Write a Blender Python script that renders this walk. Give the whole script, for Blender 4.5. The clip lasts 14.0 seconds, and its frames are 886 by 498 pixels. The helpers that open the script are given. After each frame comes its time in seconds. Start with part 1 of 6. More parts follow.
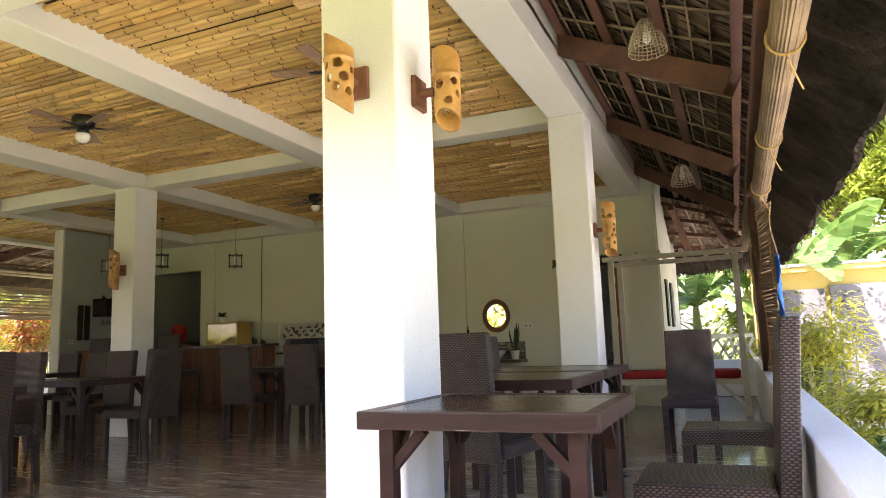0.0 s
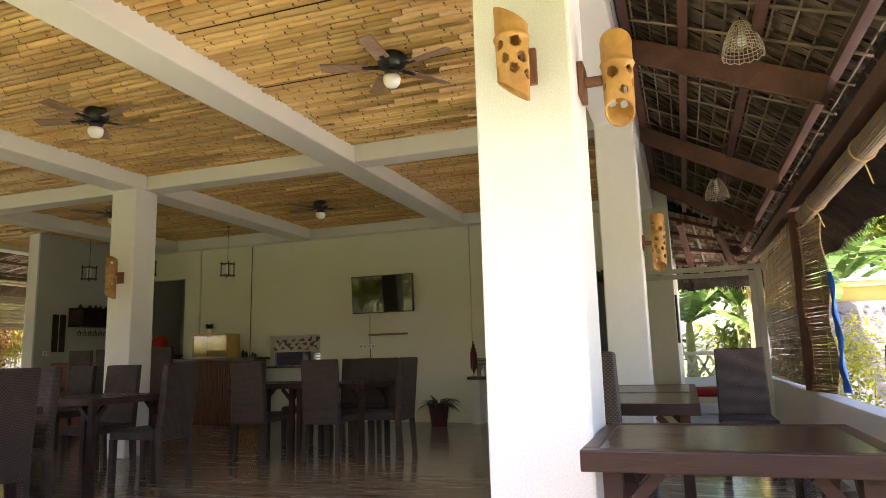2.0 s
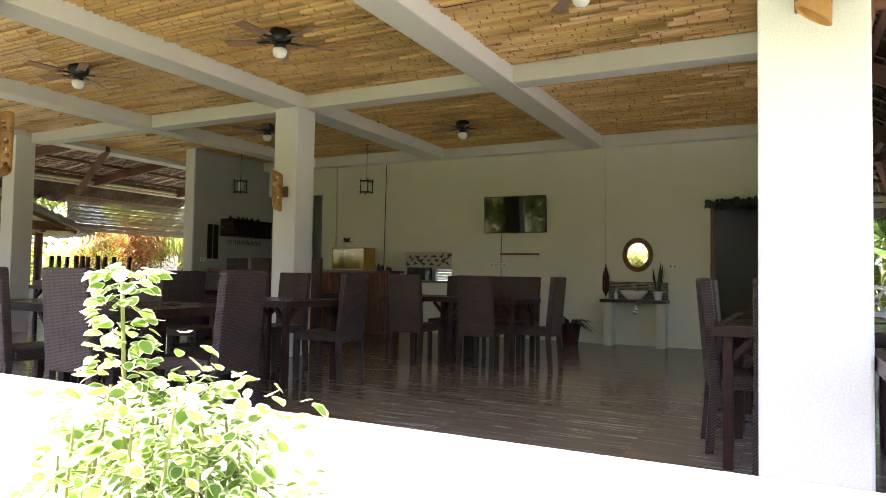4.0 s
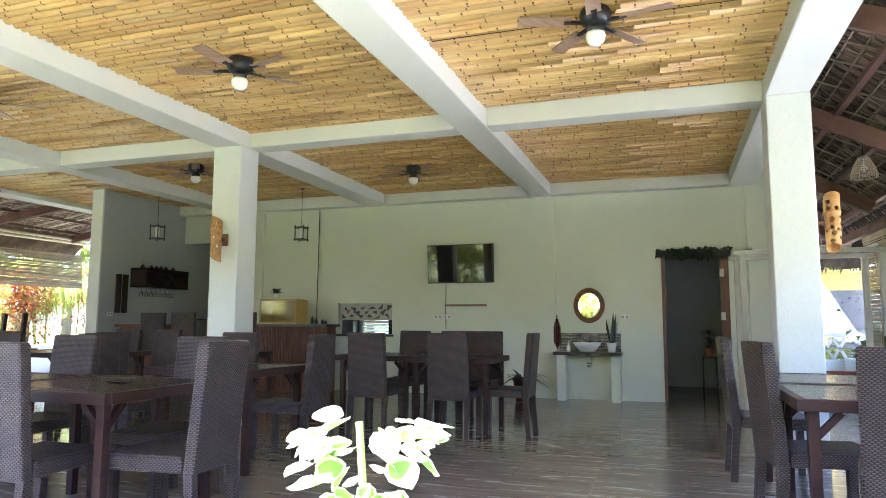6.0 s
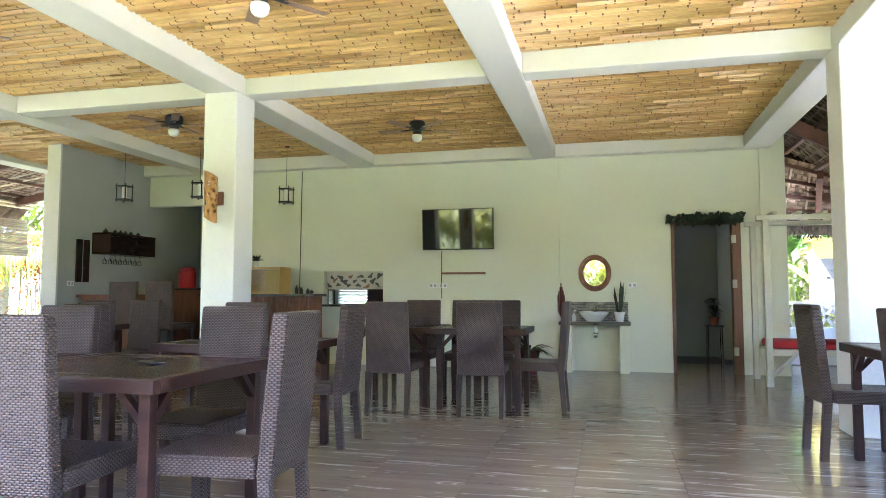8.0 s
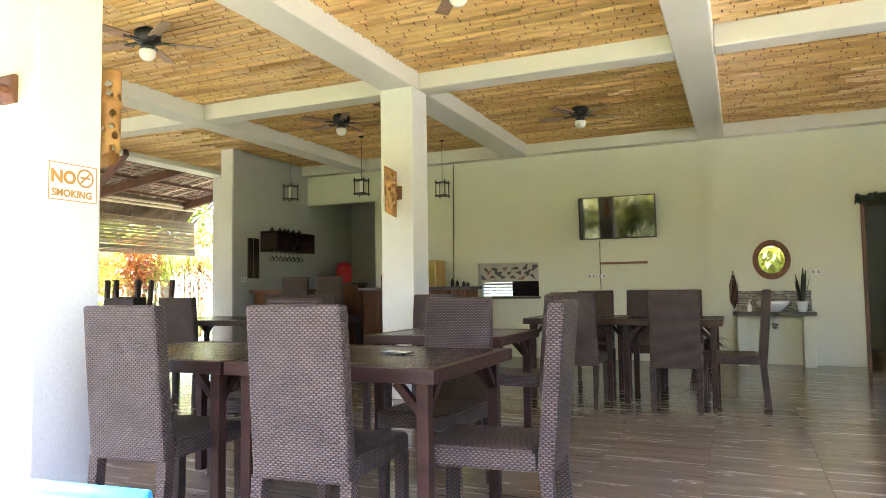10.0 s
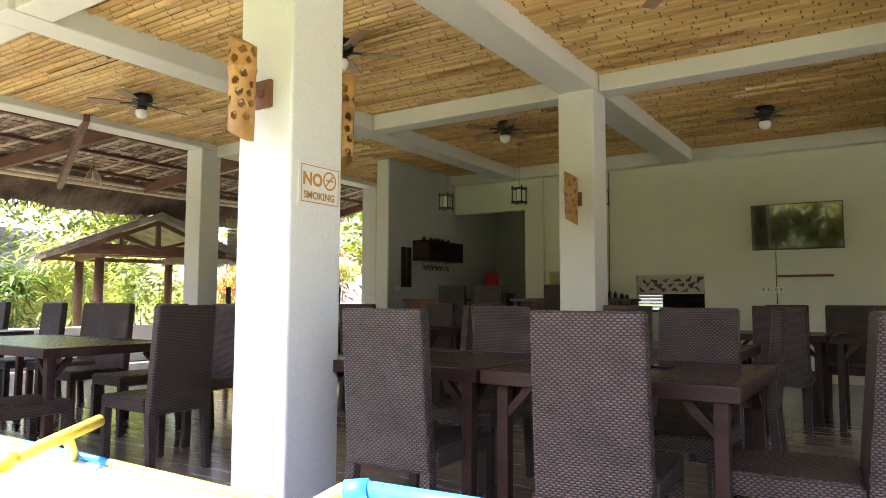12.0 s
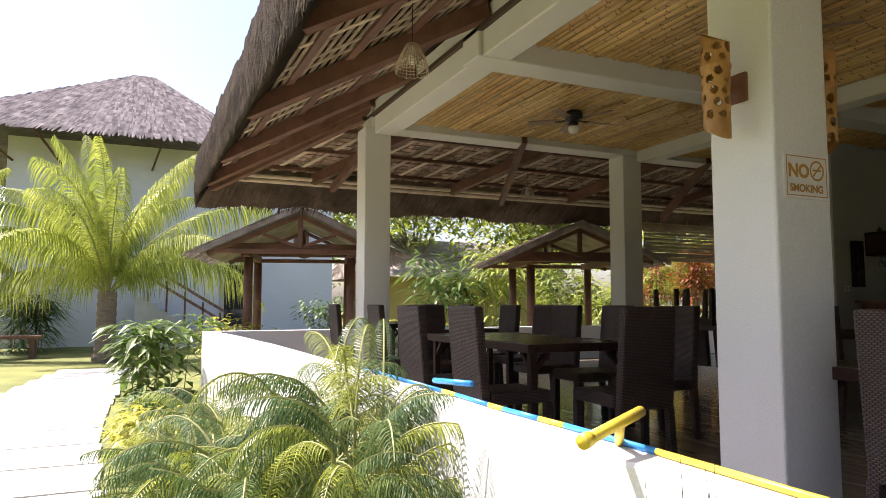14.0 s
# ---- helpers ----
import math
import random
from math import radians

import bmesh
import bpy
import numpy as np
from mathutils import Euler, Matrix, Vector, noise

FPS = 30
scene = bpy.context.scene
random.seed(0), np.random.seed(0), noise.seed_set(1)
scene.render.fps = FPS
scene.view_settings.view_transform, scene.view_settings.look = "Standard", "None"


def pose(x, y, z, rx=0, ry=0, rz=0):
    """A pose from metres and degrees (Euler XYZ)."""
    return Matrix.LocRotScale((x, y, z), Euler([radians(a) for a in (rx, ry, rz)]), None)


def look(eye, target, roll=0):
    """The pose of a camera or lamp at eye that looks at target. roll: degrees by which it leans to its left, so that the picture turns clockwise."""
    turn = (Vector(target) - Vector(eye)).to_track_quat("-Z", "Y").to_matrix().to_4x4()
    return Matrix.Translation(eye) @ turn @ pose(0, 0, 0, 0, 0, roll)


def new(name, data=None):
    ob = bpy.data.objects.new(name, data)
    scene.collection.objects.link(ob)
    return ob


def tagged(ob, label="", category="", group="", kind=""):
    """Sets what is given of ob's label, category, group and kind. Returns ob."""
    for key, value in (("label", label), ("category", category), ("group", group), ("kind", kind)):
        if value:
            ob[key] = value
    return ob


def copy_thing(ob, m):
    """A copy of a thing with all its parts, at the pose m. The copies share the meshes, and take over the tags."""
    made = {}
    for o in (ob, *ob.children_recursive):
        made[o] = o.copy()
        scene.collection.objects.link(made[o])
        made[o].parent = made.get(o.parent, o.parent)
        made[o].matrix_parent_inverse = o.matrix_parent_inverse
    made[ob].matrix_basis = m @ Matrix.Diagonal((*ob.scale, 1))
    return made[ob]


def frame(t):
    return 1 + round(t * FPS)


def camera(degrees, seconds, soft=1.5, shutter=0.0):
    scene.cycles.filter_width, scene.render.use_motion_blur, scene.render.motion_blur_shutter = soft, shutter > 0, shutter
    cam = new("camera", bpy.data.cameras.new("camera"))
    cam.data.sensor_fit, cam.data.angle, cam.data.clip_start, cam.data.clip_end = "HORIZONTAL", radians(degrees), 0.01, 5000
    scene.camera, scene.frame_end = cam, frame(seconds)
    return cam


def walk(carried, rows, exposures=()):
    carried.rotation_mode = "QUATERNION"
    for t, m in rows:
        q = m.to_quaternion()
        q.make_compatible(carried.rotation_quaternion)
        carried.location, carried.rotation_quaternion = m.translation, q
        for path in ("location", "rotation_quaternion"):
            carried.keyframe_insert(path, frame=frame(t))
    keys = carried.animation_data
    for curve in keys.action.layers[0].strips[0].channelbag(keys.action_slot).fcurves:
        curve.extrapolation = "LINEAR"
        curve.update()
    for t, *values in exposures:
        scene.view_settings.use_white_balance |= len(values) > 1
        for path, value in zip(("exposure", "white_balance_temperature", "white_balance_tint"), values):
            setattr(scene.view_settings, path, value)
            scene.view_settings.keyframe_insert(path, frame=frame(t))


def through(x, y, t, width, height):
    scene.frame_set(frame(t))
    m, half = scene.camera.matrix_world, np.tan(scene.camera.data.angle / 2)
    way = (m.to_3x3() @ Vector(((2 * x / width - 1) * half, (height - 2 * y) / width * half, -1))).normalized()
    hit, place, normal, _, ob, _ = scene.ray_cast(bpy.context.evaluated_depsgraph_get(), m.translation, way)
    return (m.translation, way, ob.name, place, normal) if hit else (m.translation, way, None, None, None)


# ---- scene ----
cam = camera(66.5, 14.0, soft=0.8)
PATH = [
    (0, (0.42, -0.091, 0.946), (-0.355, 1.731, 1.226), -2.0),
    (0.5, (0.269, -0.092, 0.958), (-0.274, 1.811, 1.247), -0.1),
    (1, (0.061, -0.108, 0.966), (-0.254, 1.853, 1.201), -1.3),
    (1.5, (-0.155, -0.127, 0.986), (-0.642, 1.801, 1.202), 0.1),
    (2, (-0.403, -0.053, 1.0), (-1.057, 1.811, 1.313), -1.6),
    (2.5, (-0.612, -0.043, 1.05), (-1.374, 1.787, 1.318), 1.2),
    (3, (-0.758, -0.274, 0.97), (-1.539, 1.563, 1.093), 2.5),
    (3.5, (-0.823, -0.461, 0.969), (-1.752, 1.309, 1.037), 0.8),
    (6, (-1.833, -0.184, 1.094), (-2.469, 1.699, 1.312), 0.2),
    (6.5, (-2.113, -0.046, 1.089), (-2.615, 1.881, 1.275), -0.7),
    (7, (-2.366, 0.097, 1.063), (-2.714, 2.057, 1.256), 1.2),
    (7.5, (-2.535, 0.202, 1.06), (-2.846, 2.171, 1.216), 1.9),
    (8, (-2.762, 0.218, 1.072), (-3.244, 2.155, 1.204), 0.0),
    (8.5, (-2.934, 0.169, 1.061), (-3.624, 2.043, 1.159), 0.8),
    (11, (-3.712, 0.09, 1.047), (-4.598, 1.876, 1.196), -1.5),
    (11.5, (-3.893, 0.02, 1.034), (-4.944, 1.716, 1.175), 0.9),
    (12, (-4.013, -0.003, 1.033), (-5.102, 1.668, 1.185), 0.2),
    (12.5, (-4.103, -0.033, 1.037), (-5.338, 1.533, 1.192), -0.5),
    (13, (-4.153, -0.092, 1.043), (-5.596, 1.279, 1.242), -0.7),
    (13.5, (-4.188, -0.188, 1.046), (-5.856, 0.895, 1.254), -0.1),
    (14, (-4.21, -0.304, 1.022), (-6.031, 0.508, 1.18), 0.1),
]
EXPOSURE = [(0, 3.05, 6600, 22), (1, 2.5, 6500, 24), (2, 2.95, 6700, 24), (3, 2.95, 6600, 21), (3.5, 2.9, 6400, 21), (6, 4.08, 5150, 18), (7.5, 4.5, 5100, 16), (8.5, 4.68, 5600, 17), (11, 3.8, 6000, 21), (12, 3.2, 6100, 22), (12.5, 2.9, 6200, 23), (13, 2.65, 6300, 24), (13.5, 2.25, 6500, 24), (14, 1.45, 6500, 23)]
walk(cam, [(t, look(eye, target, roll)) for t, eye, target, roll in PATH], EXPOSURE)

# ---- light and exposure ----
SUN_EL, SUN_AZ = radians(58), radians(222)   # azimuth clockwise from +y
world = bpy.data.worlds.new("world")
scene.world = world
world.use_nodes = True
_w = world.node_tree
_sky = _w.nodes.new("ShaderNodeTexSky")
_sky.sky_type = "NISHITA"
_sky.sun_disc = False
_sky.sun_elevation, _sky.sun_rotation = SUN_EL, SUN_AZ
_sky.air_density, _sky.dust_density = 1.0, 2.5
_w.links.new(_sky.outputs[0], _w.nodes["Background"].inputs[0])
_w.nodes["Background"].inputs[1].default_value = 0.11
sun = new("sun", bpy.data.lights.new("sun", "SUN"))
sun.data.energy, sun.data.angle, sun.data.color = 5.0, radians(0.6), (1.0, 0.95, 0.86)
_d = Vector((math.sin(SUN_AZ) * math.cos(SUN_EL), math.cos(SUN_AZ) * math.cos(SUN_EL), math.sin(SUN_EL)))
sun.matrix_world = look(_d * 60, (0, 0, 0))


# ---- materials ----
def nodes_of(name):
    m = bpy.data.materials.new(name)
    m.use_nodes = True
    nt = m.node_tree
    return m, nt, nt.nodes["Principled BSDF"]


def add(nt, kind, **kw):
    n = nt.nodes.new(kind)
    for k, v in kw.items():
        n.inputs[k.replace("_", " ")].default_value = v
    return n


def ramp(nt, src, stops):
    r = nt.nodes.new("ShaderNodeValToRGB")
    while len(r.color_ramp.elements) < len(stops):
        r.color_ramp.elements.new(0.5)
    for e, (p, c) in zip(r.color_ramp.elements, stops):
        e.position, e.color = p, (*c, 1)
    nt.links.new(src, r.inputs[0])
    return r.outputs[0]


def coords(nt, stretch=(1, 1, 1), world_space=False):
    tc = nt.nodes.new("ShaderNodeTexCoord")
    mp = nt.nodes.new("ShaderNodeMapping")
    mp.inputs["Scale"].default_value = stretch
    if world_space:
        g = nt.nodes.new("ShaderNodeNewGeometry")
        nt.links.new(g.outputs["Position"], mp.inputs[0])
    else:
        nt.links.new(tc.outputs["Object"], mp.inputs[0])
    return mp.outputs[0]


def mixc(nt, a, b, fac, mode="MIX"):
    m = nt.nodes.new("ShaderNodeMix")
    m.data_type, m.blend_type = "RGBA", mode
    for sock, v in ((m.inputs[6], a), (m.inputs[7], b)):
        if isinstance(v, tuple):
            sock.default_value = (*v, 1)
        else:
            nt.links.new(v, sock)
    if isinstance(fac, float):
        m.inputs[0].default_value = fac
    else:
        nt.links.new(fac, m.inputs[0])
    return m.outputs[2]


def surf(name, dark, light, scale=3.0, fine=60.0, rough=0.6, bump=0.15, metal=0.0, stretch=(1, 1, 1), vary=0.0, world_space=False, spec=0.5, island=False, gap=0.01):
    """Two colours mixed by coarse and fine noise, with fine relief."""
    m, nt, b = nodes_of(name)
    v = coords(nt, stretch, world_space)
    n1 = add(nt, "ShaderNodeTexNoise", Scale=scale, Detail=6.0, Roughness=0.6)
    n2 = add(nt, "ShaderNodeTexNoise", Scale=fine, Detail=4.0)
    for n in (n1, n2):
        nt.links.new(v, n.inputs["Vector"])
    c1 = ramp(nt, n1.outputs[0], [(0.3, dark), (0.7, light)])
    c2 = ramp(nt, n2.outputs[0], [(0.35, (0.8, 0.8, 0.8)), (0.65, (1.0, 1.0, 1.0))])
    col = mixc(nt, c1, c2, 0.6, "MULTIPLY")
    if vary:
        if island:
            oi = nt.nodes.new("ShaderNodeNewGeometry").outputs["Random Per Island"]
        else:
            oi = nt.nodes.new("ShaderNodeObjectInfo").outputs["Random"]
        r = ramp(nt, oi, [(0.0, (1 - vary,) * 3), (1.0, (1 + vary,) * 3)])
        col = mixc(nt, col, r, 1.0, "MULTIPLY")
    nt.links.new(col, b.inputs["Base Color"])
    rr = nt.nodes.new("ShaderNodeMapRange")
    rr.inputs[3].default_value, rr.inputs[4].default_value = max(0.02, rough - 0.12), min(1, rough + 0.12)
    nt.links.new(n1.outputs[0], rr.inputs[0])
    nt.links.new(rr.outputs[0], b.inputs["Roughness"])
    b.inputs["Metallic"].default_value = metal
    b.inputs["Specular IOR Level"].default_value = spec
    if bump:
        bp = add(nt, "ShaderNodeBump", Strength=bump, Distance=gap)
        nt.links.new(n2.outputs[0], bp.inputs["Height"])
        nt.links.new(bp.outputs[0], b.inputs["Normal"])
    return m


def wicker(name, flat):
    """Woven round strands: rows of short over-strands, each row half a strand along, painted dark holes between."""
    m, nt, b = nodes_of(name)
    tc = nt.nodes.new("ShaderNodeTexCoord")
    sep = nt.nodes.new("ShaderNodeSeparateXYZ")
    nt.links.new(tc.outputs["Object"], sep.inputs[0])

    def calc(op, x, y=None):
        n = nt.nodes.new("ShaderNodeMath")
        n.operation = op
        for i, q in enumerate((x, y)):
            if isinstance(q, (int, float)):
                n.inputs[i].default_value = q
            elif q is not None:
                nt.links.new(q, n.inputs[i])
        return n.outputs[0]
    if flat:
        along, across = sep.outputs[0], sep.outputs[1]
    else:
        along, across = calc("ADD", sep.outputs[0], sep.outputs[1]), sep.outputs[2]
    v = calc("DIVIDE", across, 0.0088)
    row = calc("FLOOR", v)
    u = calc("ADD", calc("DIVIDE", along, 0.0215), calc("MULTIPLY", row, 0.5))
    su = calc("SINE", calc("MULTIPLY", calc("FRACT", u), math.pi))
    sv = calc("SINE", calc("MULTIPLY", calc("FRACT", v), math.pi))
    bulge = calc("MULTIPLY", calc("POWER", su, 0.6), calc("ADD", calc("MULTIPLY", sv, 0.65), 0.35))
    # Colour follows the bulge: shade in the hollows, light on the crests, painted in.
    col = ramp(nt, bulge, [(0.22, (0.008, 0.005, 0.005)), (0.5, (0.038, 0.024, 0.020)), (0.92, (0.130, 0.088, 0.070))])
    n = add(nt, "ShaderNodeTexNoise", Scale=9.0, Detail=4.0)
    nt.links.new(tc.outputs["Object"], n.inputs["Vector"])
    c = mixc(nt, col, ramp(nt, n.outputs[0], [(0.3, (0.72, 0.70, 0.70)), (0.7, (1.2, 1.2, 1.2))]), 0.9, "MULTIPLY")
    nt.links.new(c, b.inputs["Base Color"])
    b.inputs["Roughness"].default_value = 0.38
    b.inputs["Specular IOR Level"].default_value = 0.4
    bp = add(nt, "ShaderNodeBump", Strength=1.0, Distance=0.004)
    nt.links.new(bulge, bp.inputs["Height"])
    nt.links.new(bp.outputs[0], b.inputs["Normal"])
    return m


def plain(name, col, rough=0.5, metal=0.0, trans=0.0, emit=None, strength=0.0, coat=0.0):
    m, nt, b = nodes_of(name)
    b.inputs["Base Color"].default_value = (*col, 1)
    b.inputs["Roughness"].default_value, b.inputs["Metallic"].default_value = rough, metal
    b.inputs["Transmission Weight"].default_value = trans
    b.inputs["Coat Weight"].default_value = coat
    if emit:
        b.inputs["Emission Color"].default_value, b.inputs["Emission Strength"].default_value = (*emit, 1), strength
    return m


def leafy(name, dark, light, scale=2.0, through=0.35, rough=0.45):
    """Leaves: varied green, a little light shining through."""
    m, nt, b = nodes_of(name)
    g = nt.nodes.new("ShaderNodeNewGeometry")
    n = add(nt, "ShaderNodeTexNoise", Scale=scale, Detail=4.0)
    nt.links.new(coords(nt), n.inputs["Vector"])
    c1 = ramp(nt, n.outputs[0], [(0.3, dark), (0.7, light)])
    c2 = ramp(nt, g.outputs["Random Per Island"], [(0.0, (0.6, 0.65, 0.5)), (1.0, (1.3, 1.25, 1.2))])
    col = mixc(nt, c1, c2, 1.0, "MULTIPLY")
    nt.links.new(col, b.inputs["Base Color"])
    b.inputs["Roughness"].default_value = rough
    t = nt.nodes.new("ShaderNodeBsdfTranslucent")
    nt.links.new(col, t.inputs[0])
    mx = nt.nodes.new("ShaderNodeMixShader")
    mx.inputs[0].default_value = through
    nt.links.new(b.outputs[0], mx.inputs[1])
    nt.links.new(t.outputs[0], mx.inputs[2])
    nt.links.new(mx.outputs[0], nt.nodes["Material Output"].inputs[0])
    return m


def tile_mat():
    """Glossy porcelain tile with long grey-brown streaks along x."""
    m, nt, b = nodes_of("floor_tile")
    v = coords(nt, (0.55, 7.0, 1), True)
    oi = nt.nodes.new("ShaderNodeObjectInfo")
    sh = nt.nodes.new("ShaderNodeVectorMath")
    sh.operation = "MULTIPLY_ADD"
    sh.inputs[1].default_value = (1, 1, 1)
    nt.links.new(v, sh.inputs[0])
    cb = nt.nodes.new("ShaderNodeCombineXYZ")
    mu = nt.nodes.new("ShaderNodeMath")
    mu.operation = "MULTIPLY"
    mu.inputs[1].default_value = 40.0
    nt.links.new(oi.outputs["Random"], mu.inputs[0])
    nt.links.new(mu.outputs[0], cb.inputs[0])
    nt.links.new(mu.outputs[0], cb.inputs[1])
    nt.links.new(cb.outputs[0], sh.inputs[2])
    n1 = add(nt, "ShaderNodeTexNoise", Scale=1.6, Detail=7.0, Roughness=0.62, Distortion=0.5)
    n2 = add(nt, "ShaderNodeTexNoise", Scale=2.4, Detail=3.0, Distortion=1.0)
    nt.links.new(sh.outputs[0], n1.inputs["Vector"])
    nt.links.new(sh.outputs[0], n2.inputs["Vector"])
    base = ramp(nt, n1.outputs[0], [(0.25, (0.20, 0.16, 0.12)), (0.55, (0.27, 0.218, 0.165)), (0.8, (0.36, 0.30, 0.235))])
    vein = ramp(nt, n2.outputs[0], [(0.60, (0, 0, 0)), (0.65, (1, 1, 1)), (0.69, (0, 0, 0))])
    dark = ramp(nt, n2.outputs[0], [(0.29, (0.32, 0.28, 0.25)), (0.34, (1, 1, 1))])
    col = mixc(nt, mixc(nt, base, (0.58, 0.54, 0.48), vein), dark, 1.0, "MULTIPLY")
    nt.links.new(col, b.inputs["Base Color"])
    b.inputs["Roughness"].default_value = 0.16
    b.inputs["Specular IOR Level"].default_value = 0.65
    return m


